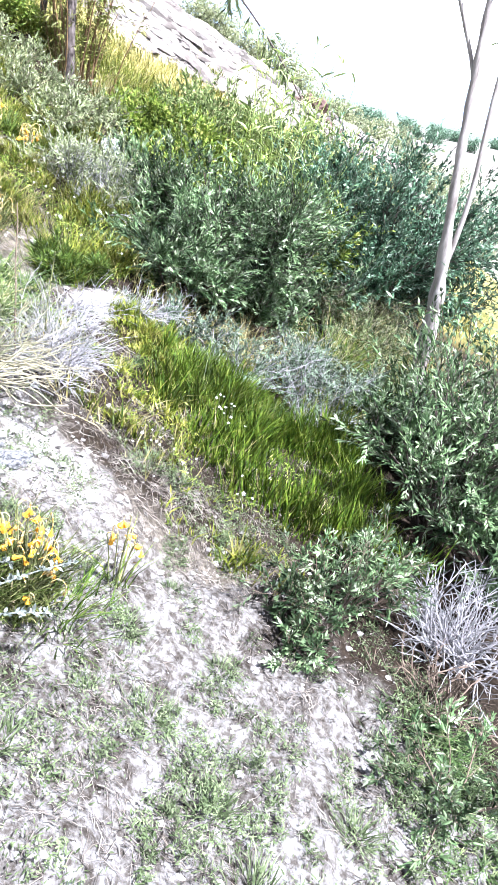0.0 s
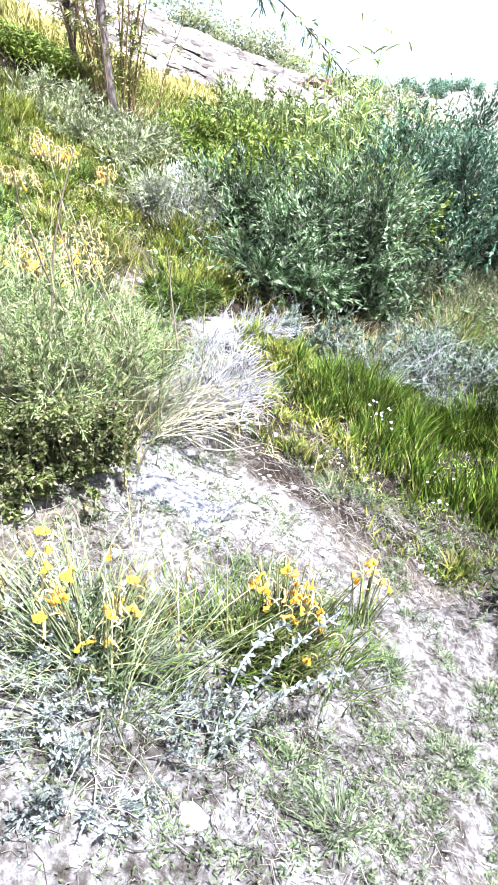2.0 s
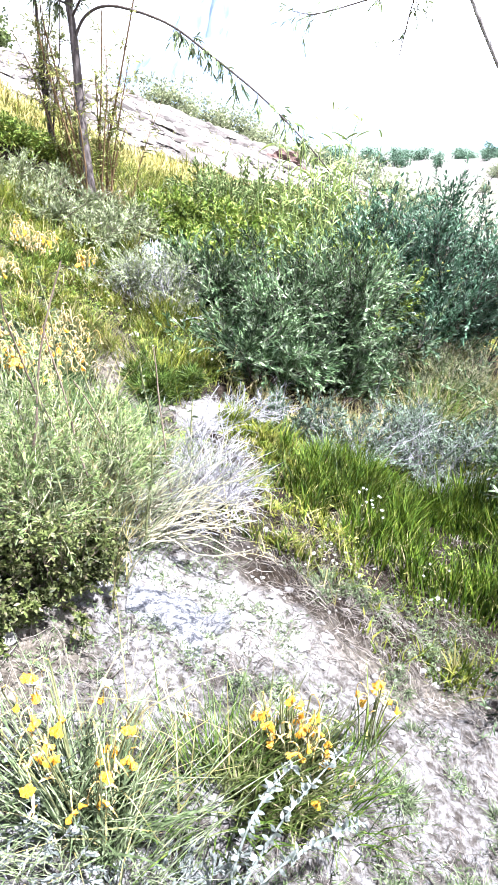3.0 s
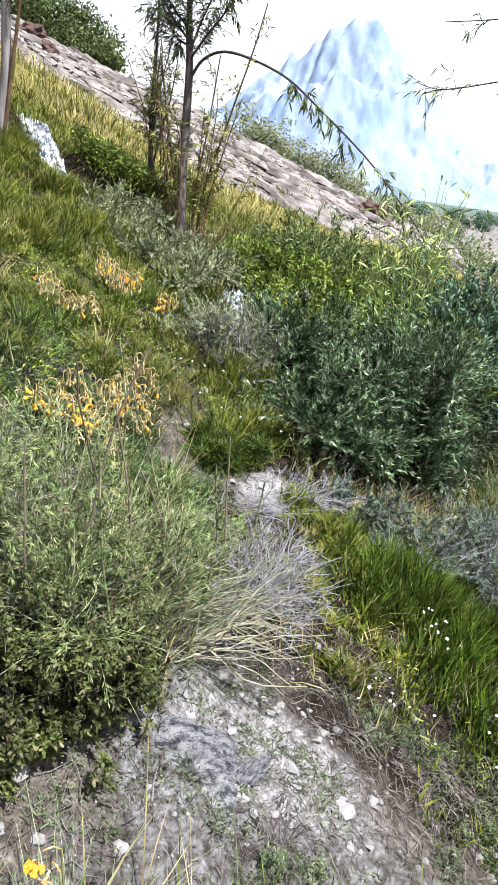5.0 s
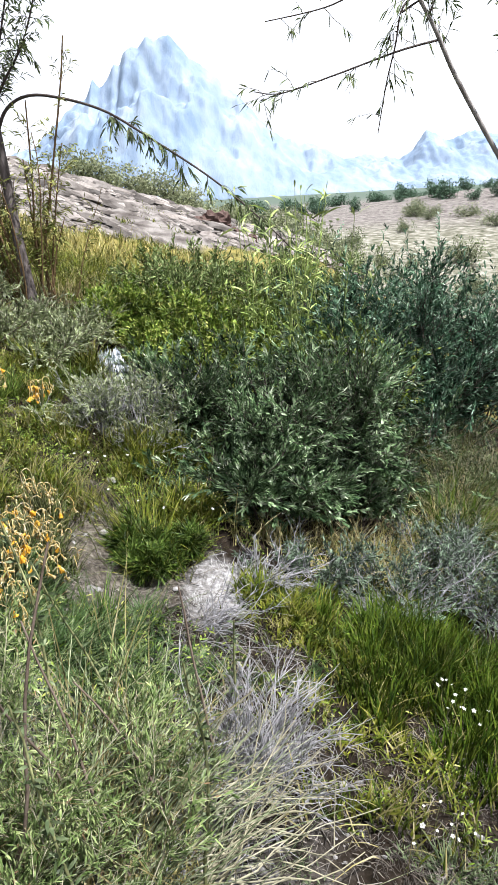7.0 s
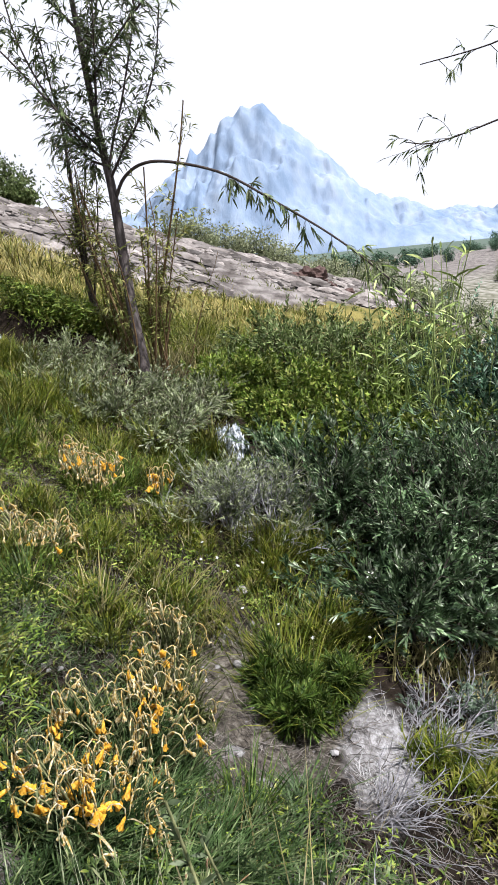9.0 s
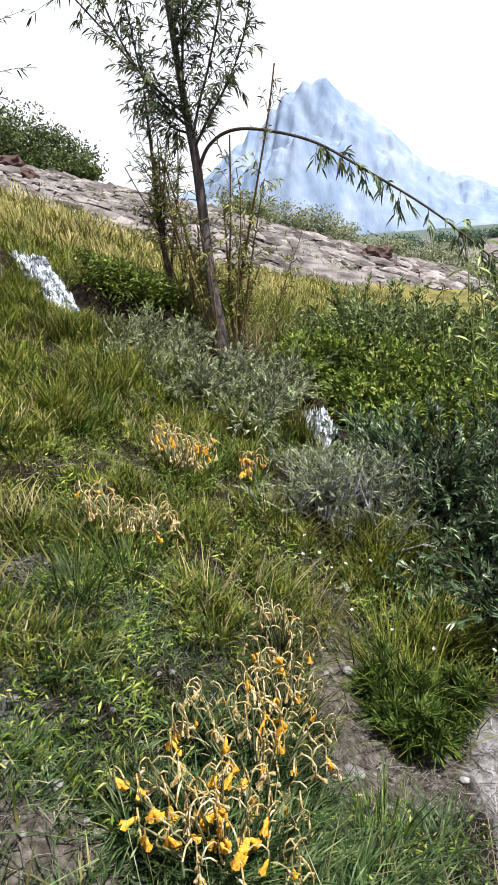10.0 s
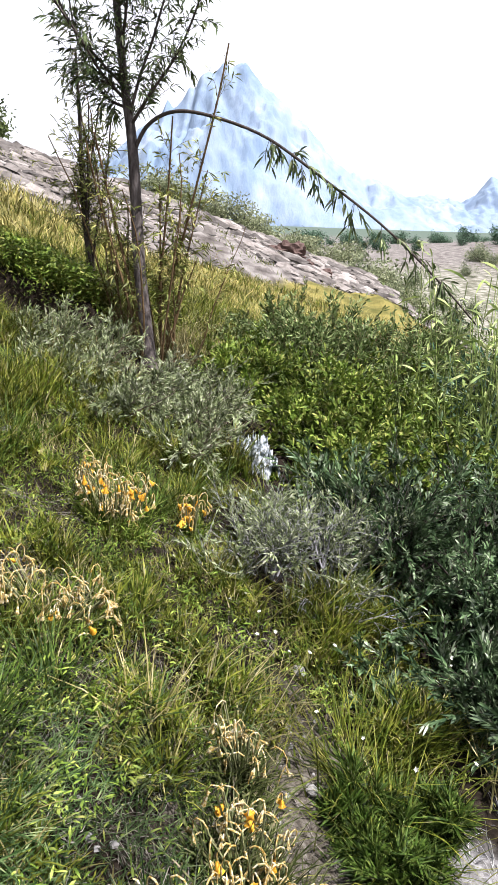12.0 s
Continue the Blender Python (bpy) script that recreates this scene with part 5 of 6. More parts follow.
broken_rock("rock", 5, 28, "pale grey weathered rock half sunk in the slope", (-0.57, 1.27, -0.05), (0.2, 0.36, 0.5), (0.19, 0.2, 0.12), M_rock)
broken_rock("rock", 12, 12, "small broken white rock beside the sunken rock", (-0.42, 1.36, -0.035), (0.1, 0.45, 1.1), (0.11, 0.06, 0.07), M_rock)
broken_rock("rock", 23, 12, "small broken white rock beside the sunken rock", (-0.47, 1.24, -0.03), (0.3, 0.4, 0.2), (0.09, 0.06, 0.06), M_wstone)
broken_rock("rock", 31, 12, "flat grey rock in the bank soil", (-1.13, 2.62, -0.01), (0.1, 0.4, 0.7), (0.05, 0.035, 0.02), M_stone)
broken_rock("rock", 37, 12, "flat grey rock in the bank soil", (-1.02, 2.55, -0.01), (0.1, 0.4, 2.0), (0.04, 0.03, 0.018), M_stone)
STONES = [(-1.2, 3.4, 0.035, 1), (-1.017, 2.42, 0.025, 1), (-1.645, 2.136, 0.03, 1), (-0.33, 1.94, 0.02, 1), (-0.18, 1.38, 0.05, 0), (-1.16, 3.0, 0.03, 1), (-2.38, 4.0, 0.04, 1), (-0.3, 0.42, 0.045, 1), (-0.85, 1.0, 0.035, 1), (-1.54, 2.1, 0.02, 1), (-1.05, 3.1, 0.03, 0), (-1.66, 2.3, 0.015, 1), (-1.1, 2.6, 0.02, 0), (-0.62, 0.98, 0.03, 0), (-0.98, 0.85, 0.03, 1), (-0.75, 0.9, 0.02, 1), (0.25, 1.5, 0.02, 1), (0.1, 1.3, 0.018, 1), (-2.0, 2.8, 0.02, 1), (-2.05, 2.95, 0.015, 1), (-1.8, 2.1, 0.022, 0)]
for i, (px, py, r, white) in enumerate(STONES):
    stone(px, py, r * 0.7, M_wstone if white else M_stone, "small white stone on the soil" if white else "small grey stone on the soil", 1.7 * i)
for k in range(200):
    stone(-0.36 + rng.normal(0, 0.12), 1.42 + rng.normal(0, 0.085), 0.004 + 0.016 * rng.uniform() ** 2.6, M_wstone if rng.uniform() < 0.45 else M_stone, "broken pale rock chip beside the rock", 40 + 1.3 * k, "rock chips", 0.4, cuts=1, rough=0.9)
g = Geo()
n = 4500
x, y = rng.uniform(-2.4, 1.2, n), rng.uniform(0.1, 3.4, n)
k = (x * 0.45 + y < 1.9) | (bump2(x, y, -1.1, 2.8, 0.3, 0.5) > 0.4)
for px, py in zip(x[k], y[k]):
    r = 0.002 + 0.01 * rng.uniform() ** 3.5
    g.add(iv * r * rng.uniform(0.8, 1.2, (len(iv), 1)) * [1.2, 0.9, 1.4] + [px, py, float(height(px, py)) + r * 0.2], f3=itri)
stuff("pebbles", g, M_stone, "small pale pebbles on the bare soil", "pebbles", smooth=False)

# dead twigs and dry stems on the ground
g = Geo()


def litter(n, cx, cy, rx, ry, long):
    x, y = in_patch(n, cx, cy, rx, ry, max(n // 18, 1), 0.045)
    a = rng.uniform(0, 6.28, n)
    L = (0.12 + 0.88 * rng.uniform(0, 1, n) ** 2.2) * long
    for px, py, aa, ll in zip(x, y, a, L):
        t = np.linspace(-0.5, 0.5, 4)
        lx, ly = px + np.cos(aa) * ll * t, py + np.sin(aa) * ll * t + rng.normal(0, ll * 0.09, 4)
        tube(g, np.stack([lx, ly, height(lx, ly) + rng.uniform(0.002, 0.014) + np.array([0, 0.1, 0.1, 0]) * rng.uniform(0, 0.3) * ll], 1), np.array([1, 1.1, 0.9, 0.6]) * (0.0004 + 0.001 * rng.uniform() ** 2), 3)


litter(7000, 0.1, 0.9, 1.05, 0.95, 0.06)
litter(2500, 0.1, 1.55, 0.6, 0.3, 0.07)
litter(700, -0.85, 1.0, 0.4, 0.4, 0.1)
litter(2600, -0.1, 1.9, 0.6, 0.4, 0.07)
litter(900, -1.1, 2.6, 0.3, 0.4, 0.09)
litter(1200, 0.45, 2.3, 0.7, 0.5, 0.12)
litter(800, -1.1, 2.8, 0.5, 0.6, 0.14)
litter(3500, -1.75, 2.6, 0.6, 0.7, 0.1)
litter(1500, -1.9, 3.6, 0.7, 0.7, 0.16)
litter(40, 0.0, 1.0, 0.9, 0.8, 0.35)
litter(60, -0.85, 2.4, 0.4, 0.3, 0.26)
litter(1800, -0.8, 2.42, 0.45, 0.28, 0.08)
litter(700, 1.05, 1.05, 0.4, 0.4, 0.09)
litter(900, -0.35, 1.35, 0.3, 0.22, 0.07)
stuff("twig_litter", g, M_litter, "dead grey brown twigs and stems littering the soil", "twigs")

# ---- grass and ground cover ----
g = Geo()
x, y = in_patch(11000, 0.45, 2.35, 0.75, 0.6, 420, 0.035)
turf(g, x, y, rng.uniform(0.05, 0.2, len(x)), rng.uniform(0.003, 0.007, len(x)), 0.18, 0.25)
x, y = in_patch(5000, 0.1, 2.65, 0.45, 0.4, 150, 0.04)
turf(g, x, y, rng.uniform(0.05, 0.16, len(x)), rng.uniform(0.003, 0.006, len(x)), 0.25, 0.4)
x, y = in_patch(5200, 0.85, 4.6, 0.6, 0.55, 260, 0.05)
turf(g, x, y, rng.uniform(0.08, 0.26, len(x)), rng.uniform(0.004, 0.008, len(x)), 0.2, 0.35)
x, y = in_patch(2600, 0.75, 3.75, 0.5, 0.45, 160, 0.05)
turf(g, x, y, rng.uniform(0.1, 0.3, len(x)), rng.uniform(0.004, 0.009, len(x)), 0.25, 0.4)
stuff("lush_grass", g, M_grass, "lush olive green grass between the bushes", "grass")
g = Geo()
for (n, cx, cy, rx, ry, lo, hi) in [(2600, -0.2, 2.2, 0.4, 0.5, 0.04, 0.1), (6500, -2.1, 4.0, 0.9, 0.9, 0.06, 0.16), (3600, -1.75, 2.9, 0.5, 0.6, 0.03, 0.085), (2600, -1.5, 3.3, 0.4, 0.5, 0.04, 0.1), (2500, -1.8, 2.25, 0.6, 0.4, 0.03, 0.08), (3500, -3.0, 4.6, 0.8, 1.0, 0.08, 0.18), (2500, -0.9, 3.5, 0.4, 0.4, 0.06, 0.16), (3000, -2.6, 3.2, 0.7, 0.7, 0.06, 0.15), (2600, -2.1, 3.6, 0.6, 0.5, 0.05, 0.12), (1600, -2.0, 2.7, 0.5, 0.4, 0.03, 0.08), (2500, -2.5, 5.0, 0.7, 0.5, 0.06, 0.17), (1500, -1.8, 4.6, 0.5, 0.4, 0.08, 0.2), (600, 0.3, 1.7, 0.4, 0.3, 0.03, 0.09), (1600, -0.42, 2.72, 0.26, 0.3, 0.04, 0.11), (1500, 0.2, 3.3, 0.7, 0.3, 0.06, 0.18)]:
    n = int(n * 1.9)
    x, y = in_patch(n, cx, cy, rx, ry, n // 30, 0.028)
    turf(g, x, y, rng.uniform(lo, hi, n) * 0.85, rng.uniform(0.003, 0.007, n), 0.3, 0.45)
x, y = in_patch(22000, -2.2, 3.8, 1.0, 1.3, 3000, 0.03)
blades(g, x, y, rng.uniform(0.02, 0.055, len(x)), rng.uniform(0.0025, 0.005, len(x)), 0.4, 0.4, segs=2)
stuff("meadow_grass", g, M_grass2, "mixed green and yellowing grass on the slope", "grass")
g = Geo()
for (n, cx, cy, rx, ry, lo, hi) in [(350, 0.45, 2.35, 0.7, 0.5, 0.05, 0.14), (3500, 0.75, 3.7, 0.6, 0.5, 0.12, 0.27), (1500, 0.85, 4.75, 0.5, 0.5, 0.12, 0.35), (2500, -0.1, 3.4, 0.6, 0.3, 0.1, 0.24), (900, 1.3, 4.6, 0.6, 0.5, 0.15, 0.35), (500, -0.45, 3.4, 0.5, 0.3, 0.1, 0.22), (300, -1.0, 3.3, 0.6, 0.5, 0.08, 0.16), (3200, -1.9, 3.3, 0.9, 0.9, 0.05, 0.14), (1300, -1.5, 2.4, 0.6, 0.5, 0.04, 0.1), (1100, -2.3, 4.8, 0.9, 0.8, 0.06, 0.2), (600, -0.2, 2.1, 0.6, 0.5, 0.05, 0.14), (1300, -0.8, 1.5, 0.3, 0.25, 0.14, 0.28), (500, -0.6, 0.72, 0.25, 0.2, 0.12, 0.26), (1200, -2.3, 6.4, 0.6, 0.5, 0.15, 0.32)]:
    x, y = in_patch(n, cx, cy, rx, ry, n // 14, 0.05)
    turf(g, x, y, rng.uniform(lo, hi, n), rng.uniform(0.002, 0.0045, n), 0.35, 0.5)
stuff("dry_grass", g, M_straw, "dry straw coloured grass stems", "grass")
g = Geo()
HERB_SPOTS = [(-0.42, 1.1, 0.07), (-0.3, 1.13, 0.06), (-0.2, 1.2, 0.05), (0.25, 1.2, 0.06), (0.3, 0.95, 0.06), (0.55, 0.8, 0.08), (0.35, 0.5, 0.09), (0.15, 0.6, 0.05), (0.05, 0.78, 0.04), (0.08, 1.0, 0.035), (0.36, 1.06, 0.05), (0.22, 0.78, 0.07), (0.4, 0.67, 0.12), (-0.04, 0.49, 0.07), (0.48, 0.75, 0.1), (0.52, 0.98, 0.06), (0.66, 1.2, 0.07), (0.95, 1.05, 0.1), (0.19, 1.55, 0.06), (0.27, 0.82, 0.06), (-0.14, 0.62, 0.05), (0.02, 0.5, 0.05), (0.42, 0.64, 0.1), (0.44, 0.58, 0.09), (0.36, 0.6, 0.08), (0.6, 0.6, 0.12), (0.8, 0.8, 0.12), (-0.1, 1.12, 0.08), (-0.32, 0.95, 0.1), (0.1, 1.4, 0.05), (0.04, 1.75, 0.09), (0.3, 1.7, 0.1), (-0.12, 1.7, 0.06), (1.18, 1.02, 0.12), (1.08, 0.86, 0.12), (0.92, 0.9, 0.1), (1.25, 1.3, 0.12), (1.0, 1.18, 0.1), (0.95, 0.7, 0.1), (1.25, 0.85, 0.12)]


def cover_patch(geo, cx, cy, rr, m, tall):
    px, py = cx + rng.normal(0, rr, m), cy + rng.normal(0, rr, m)
    P = np.stack([px, py, height(px, py) + rng.uniform(0, 1, m) * tall], 1)
    leaves(geo, P, np.stack([rng.normal(0, 0.6, m), rng.normal(0, 0.6, m), rng.uniform(0.2, 1, m)], 1), rng.uniform(0.007, 0.022, m), rng.uniform(0.0018, 0.0045, m), 0.2)


for cx, cy, rr in HERB_SPOTS:
    for _ in range(int(4 + 520 * rr * rr)):
        cover_patch(g, cx + rng.normal(0, rr * 0.7), cy + rng.normal(0, rr * 0.7), rng.uniform(0.008, 0.025), rng.integers(40, 90), rng.uniform(0.015, 0.045))
for _ in range(1700):
    cx, cy = rng.uniform(-0.9, 1.35), rng.uniform(0.05, 1.85)
    if cx * 0.45 + cy > 2.05 or vnoise(cx * 3, cy * 3, 81) + 0.6 * vnoise(cx * 9, cy * 9, 82) < 0.12 - 0.3 * (cx > 0.75):
        continue
    cover_patch(g, cx, cy, rng.uniform(0.01, 0.04), rng.integers(14, 50), rng.uniform(0.008, 0.028))
stuff("ground_cover", g, M_cover, "low pale green herbs scattered over the chalky soil", "herbs")

g = Geo()
for cx, cy, rx, ry, many in [(-1.9, 3.3, 0.9, 0.9, 420), (-1.6, 2.5, 0.5, 0.5, 260), (-2.2, 4.4, 0.9, 0.7, 260), (-1.0, 2.2, 0.5, 0.4, 160), (-0.9, 3.4, 0.5, 0.4, 160), (-0.3, 2.35, 0.4, 0.4, 40), (0.45, 2.35, 0.7, 0.5, 40), (-2.5, 3.6, 0.8, 0.8, 260), (-0.3, 3.35, 0.7, 0.25, 120), (0.0, 1.9, 0.4, 0.22, 40)]:
    hx, hy = in_patch(many, cx, cy, rx, ry)
    k = clear_of(hx, hy) & (rng.uniform(0, 1, many) < 0.55)
    for px, py in zip(hx[k], hy[k]):
        m, rr, hh = rng.integers(10, 34), rng.uniform(0.012, 0.04), rng.uniform(0.02, 0.09)
        qx, qy = px + rng.normal(0, rr, m), py + rng.normal(0, rr, m)
        P = np.stack([qx, qy, height(qx, qy) + rng.uniform(0, 1, m) * hh], 1)
        leaves(g, P, np.stack([rng.normal(0, 0.6, m), rng.normal(0, 0.6, m), rng.uniform(0.0, 1, m)], 1), rng.uniform(0.012, 0.034, m), rng.uniform(0.003, 0.006, m), 0.35)
for px, py in zip(*in_patch(200, -2.98, 6.08, 0.45, 0.16)):
    m = 16
    qx, qy = px + rng.normal(0, 0.05, m), py + rng.normal(0, 0.05, m)
    leaves(g, np.stack([qx, qy, height(qx, qy) + rng.uniform(0.05, 0.25, m)], 1), np.stack([rng.normal(0, 0.6, m), rng.normal(-0.3, 0.6, m), rng.uniform(-0.3, 1, m)], 1), rng.uniform(0.03, 0.06, m), rng.uniform(0.008, 0.014, m), 0.35)
stuff("meadow_herbs", g, M_herb, "small leafy green herbs among the grass", "herbs")
g = Geo()
for cx, cy, rx, ry, many in [(-1.3, 2.05, 0.55, 0.3, 420), (-1.75, 2.4, 0.4, 0.45, 360), (-1.05, 2.2, 0.35, 0.3, 200), (-1.85, 2.95, 0.4, 0.4, 160), (-1.55, 3.25, 0.35, 0.35, 110), (-2.2, 3.5, 0.5, 0.5, 110), (-0.75, 2.25, 0.3, 0.14, 60), (-0.88, 2.4, 0.3, 0.2, 60), (-0.52, 2.36, 0.24, 0.16, 80), (-1.0, 2.55, 0.16, 0.2, 20), (1.1, 1.05, 0.3, 0.32, 190), (-1.7, 2.1, 0.2, 0.2, 80)]:
    for px, py in zip(*in_patch(many, cx, cy, rx, ry)):
        m, rr = rng.integers(7, 20), rng.uniform(0.008, 0.03)
        turf(g, px + rng.normal(0, rr, m), py + rng.normal(0, rr, m), rng.uniform(0.028, 0.072, m), rng.uniform(0.0025, 0.005, m), 0.6, 0.7)
x, y = in_patch(9000, -1.7, 2.5, 0.5, 0.55, 700, 0.03)
blades(g, x, y, rng.uniform(0.02, 0.06, len(x)), rng.uniform(0.0025, 0.005, len(x)), 0.7, 0.7, segs=2)
stuff("slope_grass", g, M_slope, "dull green sprawling short grass on the slope", "grass")
for k in range(36):
    stone(-0.76 + rng.normal(0, 0.06), 2.76 + rng.normal(0, 0.15), 0.003 + 0.009 * rng.uniform() ** 2, M_wstone, "broken white chip on the pale mound", 90 + 1.3 * k, "rock chips", 0.6, cuts=1, rough=0.6)

# tufts
def tuft(x, y, n, r, h, w, label, mat, name="grass_tuft", group="grass tufts"):
    base = np.array([x, y, float(height(x, y)) - 0.01])
    gt2 = Geo()
    px, py = x + rng.normal(0, r, n), y + rng.normal(0, r, n)
    az = np.arctan2(py - y, px - x) + rng.normal(0, 0.5, n)
    blades(gt2, px, py, rng.uniform(0.5, 1.0, n) * h, w * rng.uniform(0.7, 1.3, n), 0.35, 0.5, az=az)
    top = thing(name, base, label, "grass tuft", group)
    for _ in range(60 if n > 200 else 14):
        gb3 = Geo()
        a = rng.uniform(0, 6.28)
        blades(gb3, np.array([x + math.cos(a) * r * 0.8]), np.array([y + math.sin(a) * r * 0.8]), h * rng.uniform(0.7, 1.15), w * 1.1, 0.4, 0.55, az=np.array([a]))
        part("blade", gb3.mesh("blade", mat, base), top)
    tagged(part("foliage", gt2.mesh("foliage", mat, base), top), kind="stuff")
    return top


for px, py, size, stems in [(-0.97, 2.86, (0.105, 0.11, 0.16), 22), (-0.86, 2.98, (0.09, 0.1, 0.15), 16), (-1.03, 3.0, (0.085, 0.09, 0.14), 12)]:
    shrub("leafy_tuft", px, py, size, stems, (0.056, 0.0046), (M_fstem, M_tuft), "bright green bushy leafy tuft on the bank", "herb", "grass tufts", twigs=8, per_twig=9, sub=1, stem_r=0.002, lift=0.5, up=1.4, along=1.2)
tuft(-0.94, 2.93, 110, 0.08, 0.26, 0.0045, "thin upright stems over the leafy tuft", M_grass2)
tuft(-1.02, 3.15, 200, 0.1, 0.28, 0.005, "tall thin grass tuft on the bank", M_grass2)
for px, py, s in [(0.08, 1.0, 0.04), (0.42, 0.62, 0.05), (-0.04, 0.49, 0.05), (0.36, 1.06, 0.035), (0.15, 1.25, 0.025), (0.55, 0.5, 0.06), (0.8, 0.75, 0.05), (-0.1, 1.75, 0.05), (0.22, 0.78, 0.05), (0.12, 1.42, 0.03), (0.04, 1.75, 0.05), (-0.14, 0.62, 0.035)]:
    tuft(px, py, 90, s * 0.5, s * 1.5, 0.004, "small green tuft on the chalky soil", M_cover, group="small tufts")

tuft(-0.5, 0.58, 130, 0.065, 0.32, 0.003, "pale fountain of long thin grass stems", M_fountain)
tuft(-0.33, 0.8, 200, 0.07, 0.2, 0.0045, "loose dark green clump of narrow leaves", M_tuft)
tuft(-0.1, 0.92, 160, 0.06, 0.17, 0.0045, "loose dark green clump of narrow leaves", M_tuft)
tuft(-0.92, 1.46, 230, 0.13, 0.42, 0.0042, "pale thin grass stems standing in the bush", M_fountain)
tuft(-1.12, 1.4, 200, 0.13, 0.4, 0.0042, "pale thin grass stems standing in the bush", M_fountain)
tuft(-0.78, 1.62, 170, 0.11, 0.32, 0.004, "pale thin grass stems standing in the bush", M_fountain)
tuft(-0.6, 0.66, 60, 0.07, 0.28, 0.003, "pale fountain of long thin grass stems", M_fountain)
for px, py, rr in [(-0.45, 0.5, 0.16), (-0.62, 0.5, 0.14), (-0.33, 0.6, 0.1), (-0.52, 0.36, 0.14), (-0.75, 0.62, 0.14)]:
    shrub("grey_herb", px, py, (rr, rr * 0.8, 0.1), 14, (0.014, 0.005), (M_twig, M_pale), "low grey herb with small pale leaves on the soil", "herb", "grey herbs", twigs=5, per_twig=9, sub=1, stem_r=0.0016, lift=0.3)

for k in range(46):
    px, py = (rng.uniform(-3.0, -1.5), rng.uniform(2.9, 5.0)) if k % 3 else (rng.uniform(-2.0, -0.9), rng.uniform(2.0, 3.4))
    if clear_of(np.array([px]), np.array([py]))[0] and math.hypot(px + 1.37, py - 2.4) > 0.28 and math.hypot(px + 1.85, py - 3.68) > 0.2:
        tuft(px, py, 110, rng.uniform(0.02, 0.05), rng.uniform(0.1, 0.2), 0.005, "green grass tuft on the slope", M_tuft if k % 2 else M_grass2)

# flowers
flower_clump(-1.33, 2.16, 0.18, 0.14, 60, 0.165, "large clump of drooping yellow and wilted flowers", 0.52, 1900, leafmat=M_slope)
flower_clump(-1.31, 2.38, 0.16, 0.13, 56, 0.175, "large clump of drooping yellow and wilted flowers", 0.4, 1600, leafmat=M_slope)
flower_clump(-1.29, 2.63, 0.11, 0.12, 36, 0.175, "clump of pale wilting flowers behind the yellow ones", 0.12, 900, leafmat=M_leafy)
flower_clump(-1.33, 2.88, 0.07, 0.1, 16, 0.17, "clump of pale wilting flowers", 0.03, 420, leafmat=M_leafy)
flower_clump(-1.85, 3.68, 0.13, 0.12, 60, 0.2, "clump of orange yellow wilting flowers in grass", 0.25, 700)
flower_clump(-1.62, 3.84, 0.04, 0.04, 16, 0.16, "small clump of orange yellow flowers", 0.7, 120)
flower_clump(-1.85, 3.08, 0.15, 0.1, 44, 0.13, "clump of faded wilting flowers in grass", 0.06, 260)
flower_clump(-0.19, 0.93, 0.09, 0.05, 24, 0.25, "yellow flowers over a dark green clump of leaves", 0.95, 300, leafmat=M_leafy, size=0.8)
flower_clump(0.0, 1.12, 0.05, 0.03, 7, 0.27, "small clump of bright yellow flowers on tall stems", 0.95, 12, size=0.8)
flower_clump(-0.56, 0.68, 0.15, 0.12, 24, 0.23, "yellow flowers in a sparse grey green clump", 0.75, 420, leafmat=M_cover, size=0.85)
flower_clump(-0.22, 0.86, 0.17, 0.11, 6, 0.17, "few yellow flowers in dark green leaves", 0.8, 700, leafmat=M_leafy, size=0.8)

# small white flowers
wm = blossom_mesh("white_blossom", M_white, 0.004, 0.0062, 5)
for cx, cy, rr, m, h in [(0.1, 2.3, 0.12, 14, 0.16), (-0.05, 1.8, 0.12, 12, 0.1), (-0.5, 3.5, 0.25, 14, 0.2), (-0.85, 3.3, 0.3, 10, 0.22), (0.35, 1.9, 0.15, 7, 0.12), (-1.3, 3.4, 0.15, 7, 0.12), (0.55, 1.35, 0.08, 4, 0.3)]:
    base = np.array([cx, cy, float(height(cx, cy)) - 0.01])
    top = thing("white_flowers", base, "tiny white flowers on thin stems", "flowers", "white flowers")
    ends = []
    for _ in range(m):
        px, py = cx + rng.normal(0, rr * 0.5), cy + rng.normal(0, rr * 0.5)
        z = float(height(px, py)) - 0.01
        hh = h * rng.uniform(0.7, 1.1)
        pts = curve_path((px, py, z), (rng.normal(0, 0.1), rng.normal(0, 0.1), 1), hh, 4, (0, 0, 0), 0.05)
        gs = Geo()
        tube(gs, pts, np.full(5, 0.0009), 3)
        ends.append((gs, pts[-1]))
    for gs, e in ends:
        b = part("blossom", wm, part("flower_stem", gs.mesh("flower_stem", M_fstem, base), top), "white blossom")
        b.location, b.rotation_euler = e - base, (math.pi + rng.normal(0, 0.3), rng.normal(0, 0.3), rng.uniform(0, 6))
        s = rng.uniform(0.7, 1.3)
        b.scale = (s, s, s)

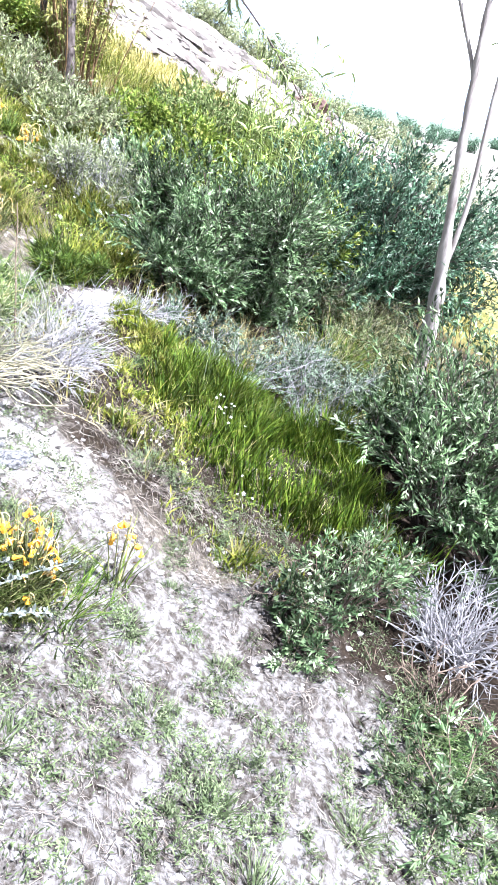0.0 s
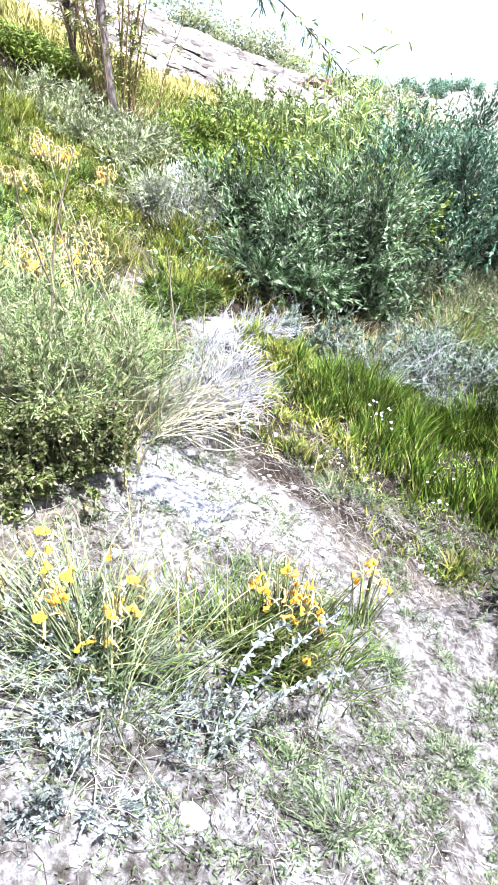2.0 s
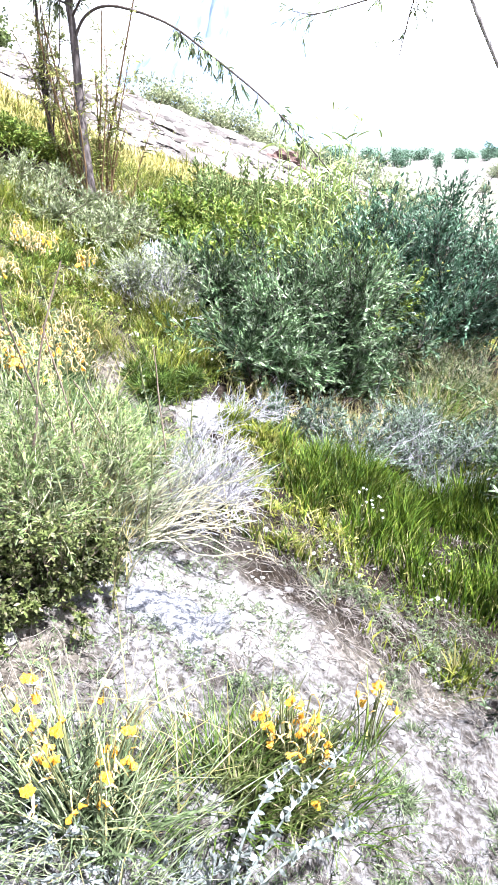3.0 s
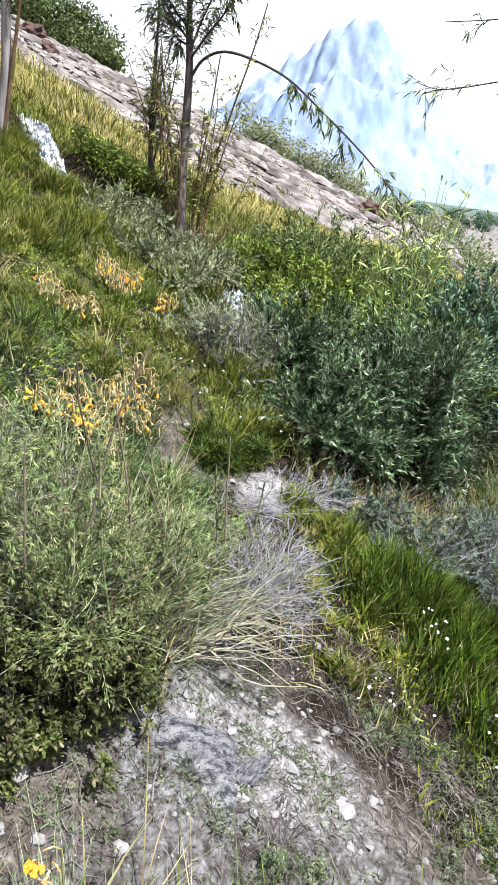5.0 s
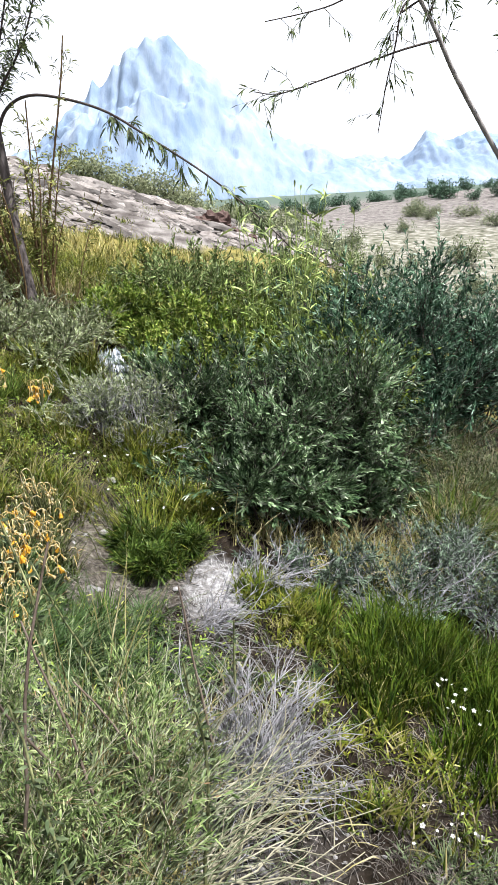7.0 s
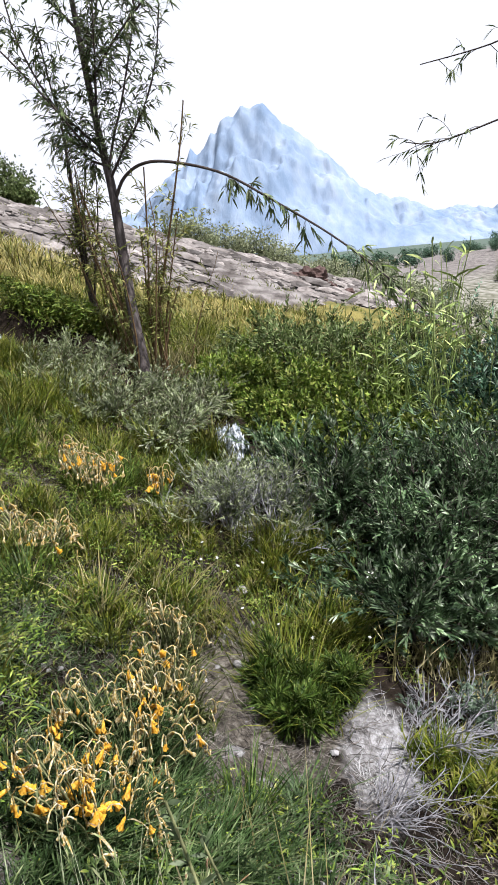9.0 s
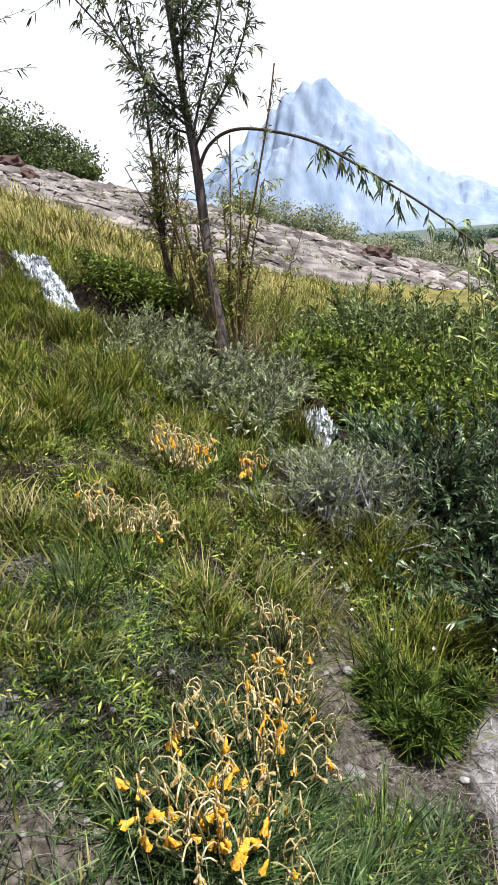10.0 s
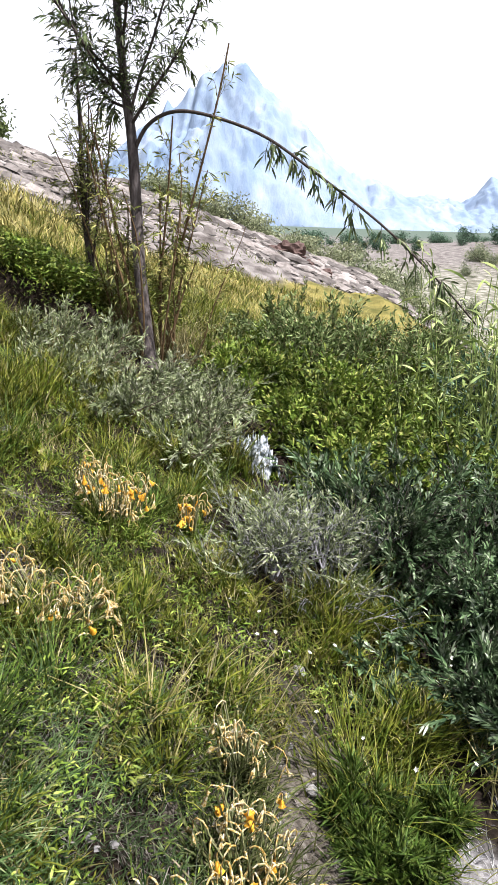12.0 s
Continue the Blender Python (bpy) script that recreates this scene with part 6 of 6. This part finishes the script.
# tall stalks standing in the feathery bush
for px, py, h, leafy in [(-0.85, 1.55, 0.8, 0), (-0.75, 1.7, 0.7, 1), (-1.0, 1.4, 0.75, 0), (-0.62, 1.75, 0.6, 0), (-0.95, 1.62, 0.7, 1), (-0.66, 1.5, 0.6, 1), (-0.8, 1.35, 0.62, 1), (-0.6, 1.95, 0.45, 1), (-0.98, 1.25, 0.55, 0), (-0.78, 1.48, 0.66, 0), (-1.08, 1.6, 0.62, 1), (-0.7, 1.62, 0.55, 0)]:
    base = np.array([px, py, float(height(px, py)) - 0.02])
    top = thing("tall_stalk", base, "tall pale green stalk with small clasping leaves" if leafy else "tall thin brown seed stalk", "stalk", "tall stalks")
    gs, gf = Geo(), Geo()
    line = curve_path(base, (rng.normal(0, 0.15), rng.normal(0, 0.1), 1), h, 9, (0, 0, 0), 0.06)
    tube(gs, line, np.linspace(0.0044, 0.002, 10), 4)
    part("stem", gs.mesh("stem", M_fstem if leafy else M_twigb, base), top)
    if leafy:
        u = rng.uniform(0.3, 1.0, 60) * 9
        i = np.minimum(u.astype(int), 8)
        P = line[i] + (line[i + 1] - line[i]) * (u - i)[:, None]
        leaves(gf, P, np.concatenate([rng.normal(0, 1, (60, 2)), rng.uniform(0.2, 1, (60, 1))], 1), rng.uniform(0.015, 0.032, 60), 0.0065, 0.2)
        part("foliage", gf.mesh("foliage", M_cover, base), top)

# silvery leaning stalk with small pale leaves on the chalk
base = np.array([-0.3, 0.53, float(height(-0.3, 0.53)) - 0.01])
top = thing("silver_stalk", base, "leaning silvery stalk with small pale leaves", "stalk", "silver stalks")
for dx, dy, dz in [(0.24, 0.4, 0.1), (0.12, 0.3, 0.16), (0.26, 0.22, 0.1)]:
    line = spline([base, base + [dx * 0.35, dy * 0.35, dz * 0.9], base + [dx * 0.7, dy * 0.7, dz * 0.9], base + [dx, dy, dz * 0.6]], 16)
    gs, gf = Geo(), Geo()
    tube(gs, line, np.linspace(0.003, 0.0014, 16), 5)
    st = part("stem", gs.mesh("stem", M_pale, base), top)
    u = rng.uniform(0.1, 1.0, 90) * 15
    i = np.minimum(u.astype(int), 14)
    P = line[i] + (line[i + 1] - line[i]) * (u - i)[:, None]
    leaves(gf, P, np.concatenate([rng.normal(0, 1, (90, 2)), rng.uniform(0.0, 1, (90, 1))], 1), rng.uniform(0.012, 0.026, 90), 0.008, 0.2)
    part("foliage", gf.mesh("foliage", M_pale, base), st)
